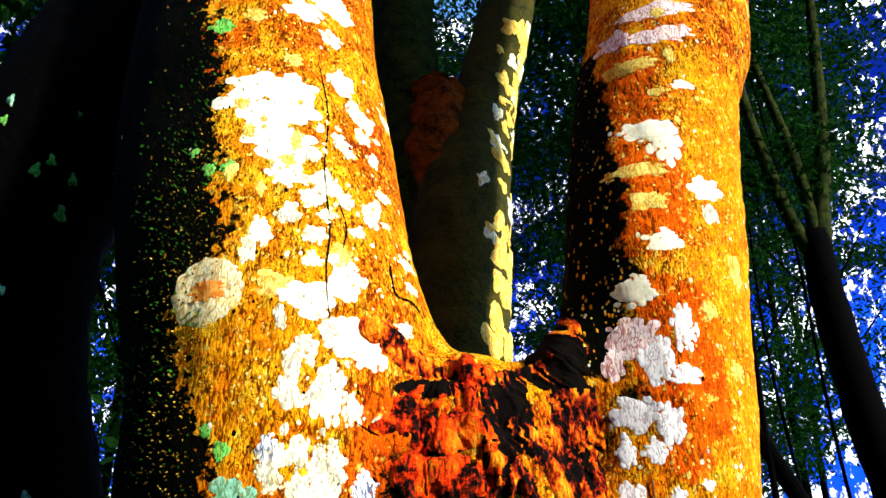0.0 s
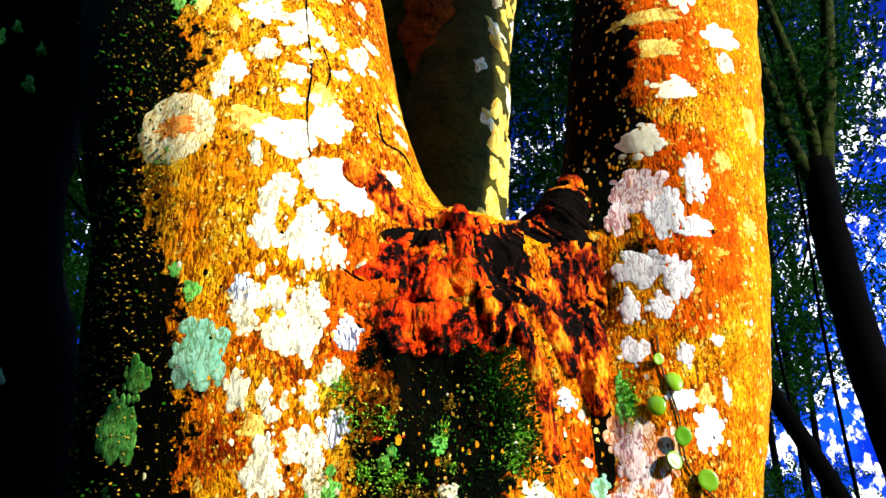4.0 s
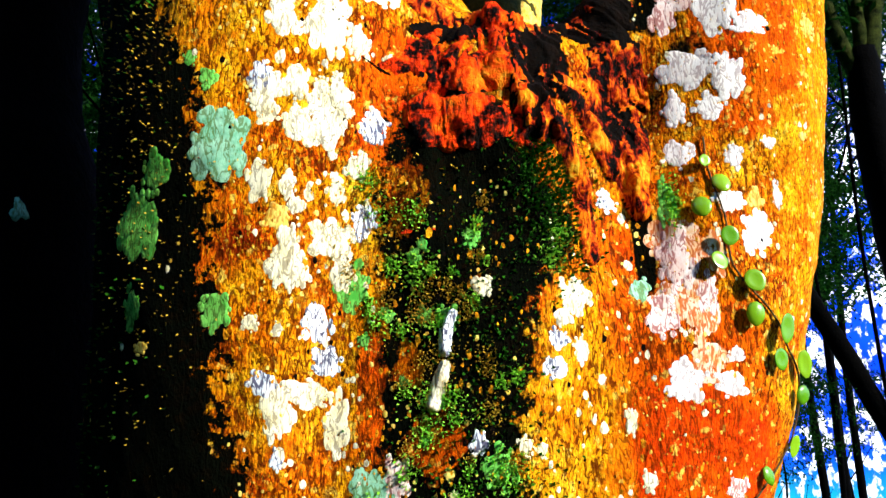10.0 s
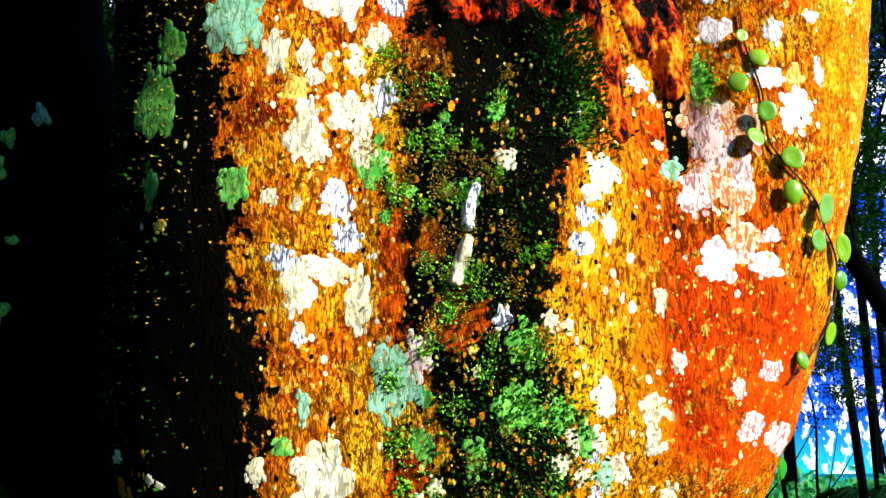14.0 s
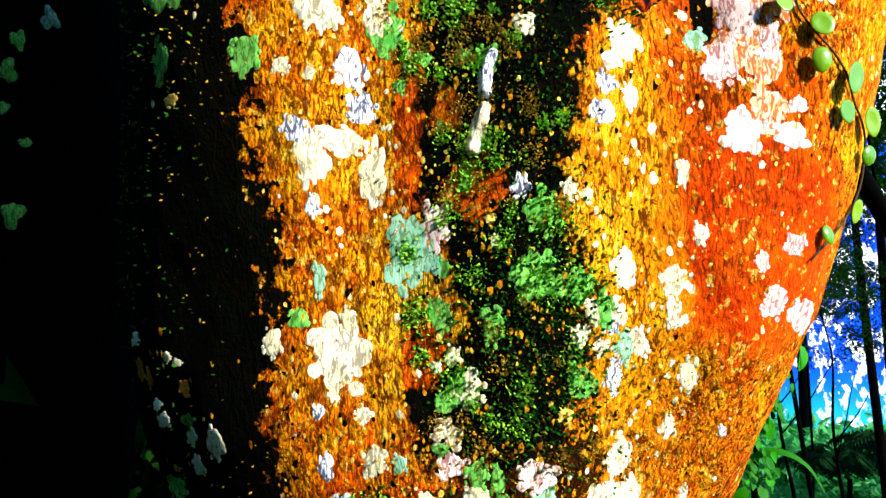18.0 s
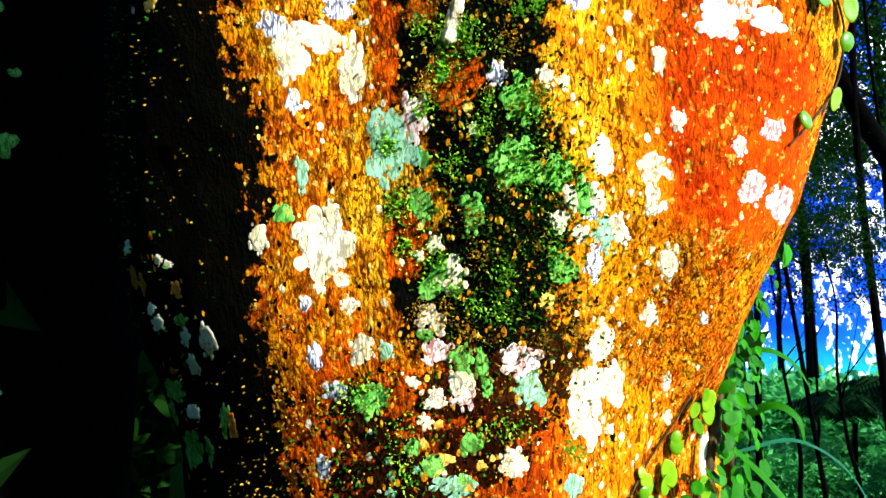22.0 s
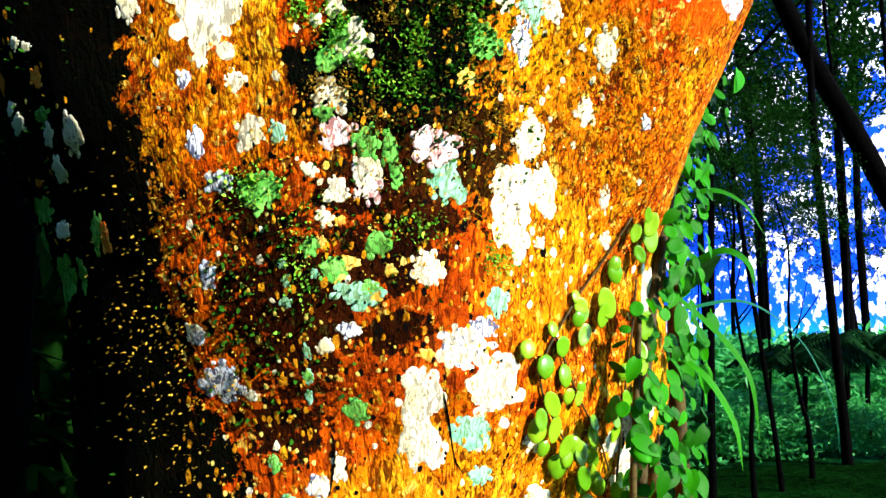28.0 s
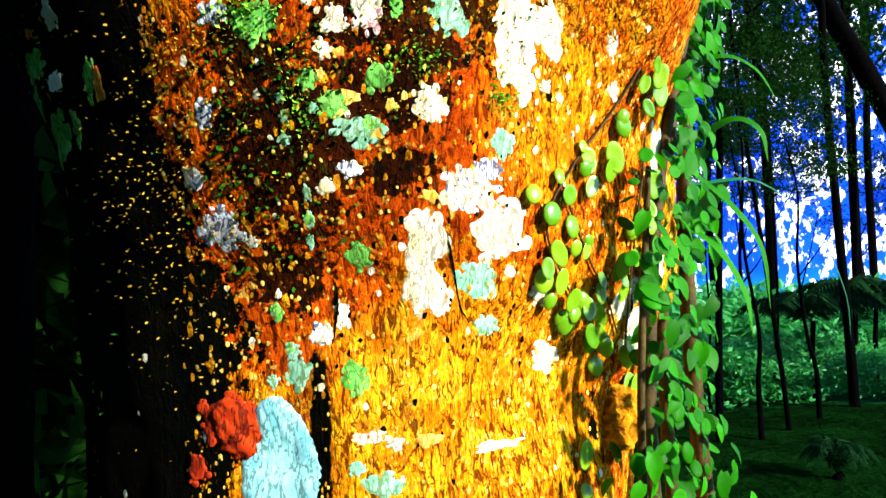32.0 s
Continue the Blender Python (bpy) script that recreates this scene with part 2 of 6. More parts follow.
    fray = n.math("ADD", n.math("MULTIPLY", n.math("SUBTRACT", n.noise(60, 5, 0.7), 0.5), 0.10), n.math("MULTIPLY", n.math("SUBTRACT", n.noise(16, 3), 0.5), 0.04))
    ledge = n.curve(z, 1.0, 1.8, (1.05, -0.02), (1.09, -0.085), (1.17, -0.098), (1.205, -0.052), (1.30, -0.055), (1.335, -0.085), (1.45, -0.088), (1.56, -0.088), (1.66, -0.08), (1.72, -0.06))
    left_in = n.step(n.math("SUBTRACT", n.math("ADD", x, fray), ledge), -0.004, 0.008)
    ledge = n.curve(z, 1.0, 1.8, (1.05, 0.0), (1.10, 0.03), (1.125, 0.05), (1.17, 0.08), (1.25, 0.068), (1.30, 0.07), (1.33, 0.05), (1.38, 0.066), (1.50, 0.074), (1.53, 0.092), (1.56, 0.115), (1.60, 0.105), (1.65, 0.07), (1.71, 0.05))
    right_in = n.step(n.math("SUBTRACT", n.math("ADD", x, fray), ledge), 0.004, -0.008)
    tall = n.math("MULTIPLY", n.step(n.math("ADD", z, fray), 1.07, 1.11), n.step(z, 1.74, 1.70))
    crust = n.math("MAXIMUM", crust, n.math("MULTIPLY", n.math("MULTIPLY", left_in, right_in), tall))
    # besides algae spots: fissures, wound hollow and right stem's flank, with shade painted in
    for centre, size, ragged, freq in (((-0.125, 1.05, 1.04), (0.03, 0.2, 0.04), 1.4, 60), ((-0.10, 1.05, 0.965), (0.062, 0.2, 0.07), 1.4, 60), ((-0.02, 1.0, 0.945), (0.03, 0.2, 0.02), 1.5, 60), ((-0.02, 1.0, 1.06), (0.05, 0.2, 0.025), 1.5, 50), ((-0.02, 1.0, 1.0), (0.04, 0.2, 0.03), 1.8, 60),
                                       ((0.02, 1.0, 1.09), (0.07, 0.2, 0.05), 1.6, 60), ((0.01, 1.0, 1.035), (0.03, 0.2, 0.02), 1.2, 50), ((0.214, 1.1, 1.946), (0.045, 0.3, 0.11), 0.8, 30), ((0.092, 0.95, 1.774), (0.034, 0.1, 0.045), 0.8, 40),
                                       ((0.198, 1.0, 1.575), (0.013, 0.1, 0.07), 0.4, 40), ((0.155, 1.1, 0.70), (0.013, 0.1, 0.045), 0.5, 40), ((-0.094, 1.03, 0.72), (0.010, 0.1, 0.07), 0.6, 40), ((-0.12, 1.05, 0.86), (0.035, 0.2, 0.03), 1.8, 70),
                                       ((0.24, 1.25, 2.3), (0.055, 0.5, 0.6), 0.7, 18)):
        crust = n.math("MAXIMUM", crust, n.math("MULTIPLY", n.blob(centre, size, ragged, freq), 0.95 if ragged > 1 else 1.0))
    for centre, size in (((-0.03, 1.0, 1.352), (0.030, 0.2, 0.034)), ((-0.056, 1.0, 1.43), (0.016, 0.2, 0.022)), ((-0.092, 1.0, 1.40), (0.013, 0.2, 0.06)), ((-0.076, 1.0, 1.20), (0.02, 0.2, 0.03)), ((-0.06, 1.0, 1.60), (0.02, 0.2, 0.05))):
        crust = n.math("SUBTRACT", crust, n.math("MULTIPLY", n.blob(centre, size, 0.9, 40), 0.7 if centre[2] < 1.5 else 0.3), True)
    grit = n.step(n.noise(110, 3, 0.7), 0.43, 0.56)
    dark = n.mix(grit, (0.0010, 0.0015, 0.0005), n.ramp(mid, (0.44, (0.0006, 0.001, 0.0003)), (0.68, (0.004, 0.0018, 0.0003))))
    # fine cracks and pits
    plain = n.math("MAXIMUM", n.blob((0.237, 1.0, 1.31), (0.10, 0.3, 0.13), 0.4), n.blob((0.46, 1.1, 1.8), (0.13, 0.4, 0.6), 0.5))
    pit = n.math("MAXIMUM", n.step(wrinkle, 0.465, 0.385), n.math("MULTIPLY", n.lines(125, 40, 0.034), n.step(n.noise(14, 3), 0.34, 0.50)))
    pit = n.math("MULTIPLY", pit, n.step(plain, 0.0, 1.0, 0.9, 0.38))
    base = n.mix(pit, base, (0.075, 0.008, 0.0006))
    furrow = n.math("MULTIPLY", n.lines(95, 24, 0.05, 2, 1.2), n.math("MAXIMUM", n.blob((-0.14, 1.0, 1.27), (0.10, 0.3, 0.30), 0.5), n.blob((0.22, 1.0, 1.42), (0.08, 0.3, 0.16), 0.6)))
    furrow = n.math("MAXIMUM", furrow, n.math("MULTIPLY", n.lines(105, 27, 0.045, 2, 1.0), n.step(plain, 0.0, 1.0, 0.45, 0.2)))
    base = n.mix(n.math("MULTIPLY", furrow, 0.75), base, (0.10, 0.016, 0.001))
    soot = n.step(n.noise(48, 4, 0.7), 0.37, 0.31)
    base = n.mix(n.math("MULTIPLY", soot, n.step(plain, 0.0, 1.0, 0.7, 0.15)), base, (0.03, 0.012, 0.003))
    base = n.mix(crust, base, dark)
    h = n.math("ADD", n.math("MULTIPLY", wrinkle, 0.5), n.math("MULTIPLY", n.noise(60, 5, 0.7), 0.6))
    return n.done(base, h, 0.008, 0.9)


def lichen_material(name, light, shade, bark=(0.5, 0.16, 0.01), crack=0.75, width=0.030):
    """A crust with fine vertical cracks, through which the bark shows."""
    n = Nodes(name, 0.9, 0.1)
    wrinkle = n.noise(1.0, 3, 0.6, n.scaled(290, 290, 100), 0.8)
    tone = n.noise(70, 4, 0.6)
    c = n.ramp(tone, (0.35, shade), (0.58, light))
    c = n.mix(n.math("MULTIPLY", n.math("MAXIMUM", n.step(wrinkle, 0.45, 0.40), n.lines(105, 27, width * 1.5, 2, 1.0)), crack), c, bark)
    return n.done(c, n.math("ADD", wrinkle, n.math("MULTIPLY", tone, 0.3)), 0.0009, 0.5)


def plain_material(name, low, high, scale=30, rough=0.7, depth=0.003, spec=0.2, detail=5):
    n = Nodes(name, rough, spec)
    t = n.noise(scale, detail, 0.65)
    f = n.noise(scale * 6, 3, 0.6)
    c = n.ramp(n.math("ADD", n.math("MULTIPLY", t, 0.65), n.math("MULTIPLY", f, 0.35)), (0.36, low), (0.62, high))
    return n.done(c, n.math("ADD", t, n.math("MULTIPLY", f, 0.5)), depth, 0.8)


def leaf_material(name, low, high, glow=0.5, rough=0.45, per_island=True, spec=0.3):
    """Leaves that let light through."""
    n = Nodes(name, rough, spec)
    r = n.island() if per_island else n.chance()
    c = n.mix(n.math("MULTIPLY", n.noise(40, 3), 0.5), n.mix(r, low, high), high)
    n.done(c)
    tr = n.t.nodes.new("ShaderNodeBsdfTranslucent")
    n.put(tr.inputs[0], c)
    mx = n.t.nodes.new("ShaderNodeMixShader")
    mx.inputs[0].default_value = glow
    n.t.links.new(n.bsdf.outputs[0], mx.inputs[1])
    n.t.links.new(tr.outputs[0], mx.inputs[2])
    n.t.links.new(mx.outputs[0], n.t.nodes["Material Output"].inputs[0])
    return n.mat


def wood_material():
    """Wet rotten heartwood: red to rust, with long fibres."""
    n = Nodes("rotten_wood", 0.75, 0.05)
    fibre = n.noise(1.0, 4, 0.65, n.scaled(120, 120, 22), 0.8)
    patch = n.math("ADD", n.math("MULTIPLY", n.noise(16, 4, 0.6), 0.6), n.math("MULTIPLY", n.noise(75, 4, 0.65), 0.4))
    c = n.ramp(patch, (0.44, (0.002, 0.0006, 0.0003)), (0.465, (0.20, 0.010, 0.0006)), (0.49, (0.85, 0.03, 0.001)), (0.55, (0.95, 0.09, 0.001)), (0.62, (0.9, 0.24, 0.006)), (0.70, (0.8, 0.40, 0.03)))
    c = n.mix(n.step(fibre, 0.46, 0.33), c, (0.025, 0.008, 0.004))
    return n.done(c, n.math("ADD", fibre, n.noise(55, 5, 0.7)), 0.012, 1.0)


BARK = bark_material()
WOOD = wood_material()
TORN = plain_material("torn_bark", (0.16, 0.022, 0.001), (0.82, 0.36, 0.006), 30, 0.8, 0.012, 0.06)
def torn_material():
    """Torn bark of the wound: black, red and orange streaks that run down and outward."""
    n = Nodes("torn_red_bark", 0.8, 0.06)
    streak = n.noise(1.0, 5, 0.7, n.scaled(95, 60, 34), 1.0)
    patch = n.noise(26, 4, 0.65)
    t = n.math("ADD", n.math("MULTIPLY", streak, 0.55), n.math("MULTIPLY", patch, 0.45))
    c = n.ramp(t, (0.44, (0.002, 0.0008, 0.0004)), (0.485, (0.30, 0.012, 0.001)), (0.53, (0.85, 0.13, 0.002)), (0.58, (0.86, 0.30, 0.004)), (0.66, (0.9, 0.60, 0.05)))
    return n.done(c, t, 0.016, 1.0)


TORN_RED = torn_material()
WHITE = lichen_material("white_lichen", (0.90, 0.86, 0.62), (0.80, 0.71, 0.38), (0.16, 0.12, 0.08), 0.72, 0.022)
# white lichen with faded cracks: strong glare painted in for sunlit upper crusts
WHITE_SOLID = lichen_material("solid_white_lichen", (0.90, 0.87, 0.66), (0.86, 0.80, 0.50), (0.45, 0.30, 0.10), 0.25, 0.014)
CYAN = lichen_material("pale_cyan_lichen", (0.36, 0.72, 0.72), (0.16, 0.50, 0.54), (0.05, 0.14, 0.12), 0.75, 0.022)
BLUISH = lichen_material("bluish_white_lichen", (0.87, 0.89, 0.91), (0.60, 0.70, 0.80), (0.06, 0.06, 0.12), 0.95)
COOL = lichen_material("cool_white_lichen", (0.92, 0.90, 0.86), (0.84, 0.82, 0.80), (0.30, 0.22, 0.22), 0.7, 0.024)
PINK = lichen_material("pinkish_lichen", (0.90, 0.78, 0.74), (0.86, 0.62, 0.54), (0.36, 0.09, 0.08), 0.85)
WHITE_RING = lichen_material("ringed_lichen", (0.90, 0.84, 0.52), (0.80, 0.62, 0.20), (0.42, 0.20, 0.02), 0.75, 0.030)
ORANGE_HEART = lichen_material("rusty_heart", (0.85, 0.20, 0.01), (0.60, 0.10, 0.004), (0.80, 0.50, 0.10), 0.6, 0.03)
PEACH = lichen_material("peach_lichen", (0.84, 0.66, 0.48), (0.78, 0.40, 0.14), (0.55, 0.12, 0.02), 0.95, 0.040)
RED_BARK = lichen_material("red_bark_flake", (0.60, 0.045, 0.003), (0.28, 0.014, 0.002), (0.02, 0.004, 0.002), 0.8, 0.03)
TEAL = lichen_material("teal_lichen", (0.34, 0.66, 0.46), (0.16, 0.46, 0.28), (0.09, 0.16, 0.02))
GREEN = lichen_material("green_lichen", (0.20, 0.62, 0.10), (0.06, 0.36, 0.04), (0.05, 0.08, 0.01))
YELLOW = lichen_material("yellow_lichen", (0.84, 0.70, 0.16), (0.70, 0.46, 0.04), (0.5, 0.16, 0.01))
# near-black of cracks and specks; in the wound it also paints recess shade
DIRT_SHADE = plain_material("dirt_and_shade", (0.0004, 0.0004, 0.0003), (0.004, 0.0015, 0.0006), 60, 0.9, 0.003, 0.05)
MOSS = leaf_material("moss", (0.004, 0.018, 0.002), (0.02, 0.11, 0.005), 0.15, 0.9, True, 0.05)
MOSS_BRIGHT = leaf_material("bright_moss", (0.07, 0.40, 0.02), (0.36, 0.70, 0.06), 0.25, 0.9, True, 0.05)
MOSS_OCHRE = leaf_material("ochre_moss", (0.20, 0.13, 0.01), (0.55, 0.34, 0.03), 0.2, 0.9, True, 0.05)
FERN = leaf_material("round_leaf", (0.04, 0.26, 0.003), (0.30, 0.56, 0.015), 0.22, 0.25, False, 0.6)
VINE_LEAF = leaf_material("vine_leaf", (0.002, 0.05, 0.0005), (0.03, 0.33, 0.001), 0.4, 0.5, False, 0.12)
BLADE = leaf_material("strap_leaf", (0.004, 0.10, 0.04), (0.02, 0.22, 0.09), 0.4, 0.5, False, 0.12)
STALK = plain_material("vine_stalk", (0.02, 0.012, 0.003), (0.09, 0.06, 0.012), 80, 0.7, 0.001)
# kept near black: the forest shade on these trunks is in the colour
SHADED_BARK = plain_material("shaded_bark", (0.0002, 0.0002, 0.0003), (0.0008, 0.0007, 0.0008), 12, 0.9, 0.012, 0.02)
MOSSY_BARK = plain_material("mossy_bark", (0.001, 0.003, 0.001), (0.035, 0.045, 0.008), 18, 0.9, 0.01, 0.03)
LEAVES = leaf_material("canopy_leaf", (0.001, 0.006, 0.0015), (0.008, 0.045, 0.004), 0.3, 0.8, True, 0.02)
BRIGHT_LEAVES = leaf_material("undergrowth_leaf", (0.012, 0.24, 0.05), (0.07, 0.46, 0.10), 0.45, 0.5)
PALM = leaf_material("palm_leaf", (0.002, 0.014, 0.004), (0.008, 0.045, 0.012), 0.3, 0.7, True, 0.02)
def floor_material():
    """Leaf litter dark with painted shade under the trees, grass in the clearing beyond."""
    n = Nodes("leaf_litter_and_grass", 1.0, 0.0)
    t = n.noise(3, 8, 0.65)
    f = n.noise(22, 4, 0.6)
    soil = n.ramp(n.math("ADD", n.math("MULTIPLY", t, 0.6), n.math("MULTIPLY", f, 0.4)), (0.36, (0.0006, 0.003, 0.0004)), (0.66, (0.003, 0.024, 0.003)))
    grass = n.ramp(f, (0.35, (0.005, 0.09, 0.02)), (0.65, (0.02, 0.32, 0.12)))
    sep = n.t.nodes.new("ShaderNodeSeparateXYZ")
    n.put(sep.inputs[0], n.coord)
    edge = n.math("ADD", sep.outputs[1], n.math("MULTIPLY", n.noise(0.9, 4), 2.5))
    # teal with distance: haze painted into the grass
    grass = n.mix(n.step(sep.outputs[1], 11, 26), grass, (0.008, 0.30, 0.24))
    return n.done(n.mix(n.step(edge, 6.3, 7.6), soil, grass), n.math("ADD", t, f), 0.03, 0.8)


SOIL = floor_material()

# ---- ground ----
def ground_height(x, y):
    p = np.stack([x, y, np.zeros_like(x)], 1)
    r = np.hypot(x, y - 1.3)
    return value_noise(p, 0.35, 3) * 0.10 * np.clip((r - 0.8) / 3, 0, 1) + value_noise(p, 1.7, 4) * 0.025 - 0.075 * np.clip(y - 4.2, 0, None)


steps = np.concatenate([-np.geomspace(400, 0.15, 70), [0], np.geomspace(0.15, 400, 70)])
gx, gy = np.meshgrid(steps, steps + 2.0, indexing="ij")
gz = ground_height(gx.ravel(), gy.ravel())
m = len(steps)
quads = [(i * m + j, (i + 1) * m + j, (i + 1) * m + j + 1, i * m + j + 1) for i in range(m - 1) for j in range(m - 1)]
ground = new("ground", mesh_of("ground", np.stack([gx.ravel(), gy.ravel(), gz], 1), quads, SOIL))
tagged(ground, "dark forest floor of soil and leaf litter", "ground", kind="structure")


def floor_z(x, y):
    return float(ground_height(np.array([x]), np.array([y]))[0])


# ---- the forked tree ----
LEFT = [(-0.1, 1.42, -0.4, 0.52), (-0.1, 1.41, 0, 0.42), (-0.11, 1.38, 0.35, 0.35), (-0.106, 1.37, 0.65, 0.323), (-0.125, 1.36, 0.9, 0.305), (-0.128, 1.30, 1.05, 0.293), (-0.211, 1.219, 1.28, 0.252), (-0.218, 1.153, 1.55, 0.23), (-0.223, 1.128, 1.8, 0.233), (-0.275, 1.149, 2.05, 0.235), (-0.324, 1.201, 2.3, 0.241), (-0.356, 1.241, 2.6, 0.235), (-0.379, 1.295, 3.1, 0.233)]
RIGHT = [(0.038, 1.353, 0.6, 0.124), (0.106, 1.33, 0.88, 0.169), (0.109, 1.268, 1.05, 0.149), (0.17, 1.183, 1.27, 0.16), (0.231, 1.165, 1.45, 0.168), (0.295, 1.168, 1.66, 0.161), (0.329, 1.139, 1.88, 0.15), (0.359, 1.136, 2.1, 0.144), (0.399, 1.16, 2.36, 0.144), (0.472, 1.204, 2.6, 0.155), (0.568, 1.288, 3.1, 0.154)]
CLEFT = [(-0.01, 1.246, 0.92, 0.191), (-0.036, 1.196, 1.06, 0.193), (-0.021, 1.155, 1.25, 0.193), (0.002, 1.138, 1.45, 0.192), (0.013, 1.119, 1.6, 0.181), (0.029, 1.126, 1.71, 0.172), (0.06, 1.17, 1.75, 0.1)]
SADDLE = [(-0.07, 1.10, 1.90, 0.045), (0.0, 1.09, 1.785, 0.055), (0.12, 1.08, 1.775, 0.06), (0.19, 1.075, 1.84, 0.05), (0.25, 1.09, 1.95, 0.04)]
STEP = 0.009


def chain_field(p, chain):
    """Signed distance to a chain of round cones."""
    best = np.full(p.shape[:-1], 9.0, np.float32)
    for (x0, y0, z0, r0), (x1, y1, z1, r1) in zip(chain[:-1], chain[1:]):
        a = np.array((x0, y0, z0), np.float32)
        d = np.array((x1 - x0, y1 - y0, z1 - z0), np.float32)
        h = np.clip(((p - a) @ d) / (d @ d), 0, 1)
        dist = np.sqrt(((p - a - h[..., None] * d) ** 2).sum(-1)) - (r0 + (r1 - r0) * h)
        best = np.minimum(best, dist)
    return best


def blend(a, b, k):
    h = np.clip(0.5 + 0.5 * (b - a) / k, 0, 1)
    return b + (a - b) * h - k * h * (1 - h)


def carve(a, b, k):
    return -blend(-a, b, k)


def tree_field(p):
    f = blend(chain_field(p, spline(LEFT, 3)), chain_field(p, spline(RIGHT, 3)), 0.045)
    f = blend(f, chain_field(p, spline(CLEFT, 2)), 0.05)
    f = blend(f, chain_field(p, spline(SADDLE, 3)), 0.04)
    # hollows of the old wound under the fork
    for (x, y, z), r in (((0.088, 0.94, 1.775), 0.042), ((0.01, 0.925, 1.62), 0.040), ((-0.015, 0.94, 1.82), 0.025), ((0.19, 0.93, 1.56), 0.022)):
        f = carve(f, np.sqrt((p[..., 0] - x) ** 2 + (p[..., 1] - y) ** 2 + ((p[..., 2] - z) * 0.6) ** 2) - r, 0.02)
    # fissures
    for line in ([(0.198, 1.0, 1.63, 0.012), (0.197, 0.995, 1.575, 0.026), (0.199, 0.995, 1.51, 0.014)],
                 [(0.151, 1.11, 0.745, 0.012), (0.155, 1.11, 0.70, 0.016), (0.165, 1.11, 0.665, 0.014)],
                 [(-0.082, 1.03, 0.80, 0.006), (-0.092, 1.03, 0.75, 0.010), (-0.088, 1.03, 0.69, 0.014)]):
        f = carve(f, chain_field(p, line), 0.012)
    return f


def surface_nets(field, low, high, step):
    """The zero surface of field in a box, as vertices and quads."""
    axes = [np.arange(a, b, step, dtype=np.float32) for a, b in zip(low, high)]
    v = np.empty([len(a) for a in axes], np.float32)
    for k in range(0, len(axes[2]), 40):
        g = np.stack(np.meshgrid(axes[0], axes[1], axes[2][k:k + 40], indexing="ij"), -1)
        v[:, :, k:k + 40] = field(g)
    inside = v < 0
    n = [s - 1 for s in v.shape]
    corner = lambda arr, c: arr[c[0]:c[0] + n[0], c[1]:c[1] + n[1], c[2]:c[2] + n[2]]
    corners = [(i, j, k) for i in (0, 1) for j in (0, 1) for k in (0, 1)]
    count = sum(corner(inside, c).astype(np.int8) for c in corners)
    idx = np.argwhere((count > 0) & (count < 8))
    ids = np.full(n, -1, np.int64)
    ids[tuple(idx.T)] = np.arange(len(idx))
    total, weight = np.zeros((len(idx), 3)), np.zeros(len(idx))
    for a in corners:
        for ax in range(3):
            if a[ax] == 0:
                b = tuple(1 if q == ax else a[q] for q in range(3))
                va, vb = v[tuple((idx + a).T)], v[tuple((idx + b).T)]
                hit = (va < 0) != (vb < 0)
                t = np.where(hit, va / np.where(hit, va - vb, 1), 0)
                pos = np.tile(np.array(a, float), (len(idx), 1))
                pos[:, ax] = t
                total += pos * hit[:, None]
                weight += hit
    verts = (idx + total / weight[:, None]) * step + np.array(low)
    faces = []
    for ax in range(3):
        u, w = (ax + 1) % 3, (ax + 2) % 3
        lo = [slice(None)] * 3
        hi = [slice(None)] * 3
        lo[ax], hi[ax] = slice(0, -1), slice(1, None)
        a, b = inside[tuple(lo)], inside[tuple(hi)]
        e = np.argwhere(a != b)
        keep = (e[:, u] > 0) & (e[:, w] > 0) & (e[:, u] < n[u]) & (e[:, w] < n[w])
        e = e[keep]
        flip = a[tuple(e.T)]
        du, dw = np.zeros(3, int), np.zeros(3, int)
        du[u], dw[w] = 1, 1
        q = np.stack([ids[tuple((e - s).T)] for s in (du * 0, du, du + dw, dw)], 1)
        q[~flip] = q[~flip][:, ::-1]
        faces.append(q)
    return verts, np.concatenate(faces)


tree = thing("forked_tree", "old forked tree with orange bark covered in white lichen", "tree", (-0.1, 1.35, 0.0))
verts, quads = surface_nets(tree_field, (-0.66, 0.80, -0.12), (0.80, 1.98, 2.98), STEP)
e = 0.004
grad = np.stack([tree_field((verts + np.eye(3)[k] * e).astype(np.float32)) - tree_field((verts - np.eye(3)[k] * e).astype(np.float32)) for k in range(3)], 1)
grad /= np.maximum(np.linalg.norm(grad, axis=1), 1e-6)[:, None]
bump = value_noise(verts, 7, 11) * 0.008 + value_noise(verts * (1, 1, 0.4), 22, 12) * 0.004 + value_noise(verts, 48, 13) * 0.0022
rag = np.exp(-(((verts[:, 0] - 0.05) / 0.13) ** 2 + ((verts[:, 2] - 1.70) / 0.13) ** 2)) * (verts[:, 1] < 1.2)
bump += rag * (np.abs(value_noise(verts * (1, 1, 0.35), 26, 14)) * 0.03 - 0.008)
low = np.exp(-(((verts[:, 0] + 0.05) / 0.2) ** 2 + ((verts[:, 2] - 0.62) / 0.25) ** 2)) * (verts[:, 1] < 1.25)
bump += low * value_noise(verts * (1, 1, 0.5), 16, 15) * 0.010
verts += grad * bump[:, None]
trunk = part("trunk", mesh_of("trunk", verts, quads, BARK), None, tree, "orange lichen-spotted bark")
trunk.data.update()
from mathutils.bvhtree import BVHTree
SKIN = BVHTree.FromPolygons([tuple(v) for v in verts], [tuple(int(i) for i in q) for q in quads])
REAR = plain_material("yellow_mossy_bark", (0.010, 0.014, 0.002), (0.06, 0.05, 0.004), 16, 0.8, 0.01, 0.06)
FRONT = Vector((0, 1, 0))


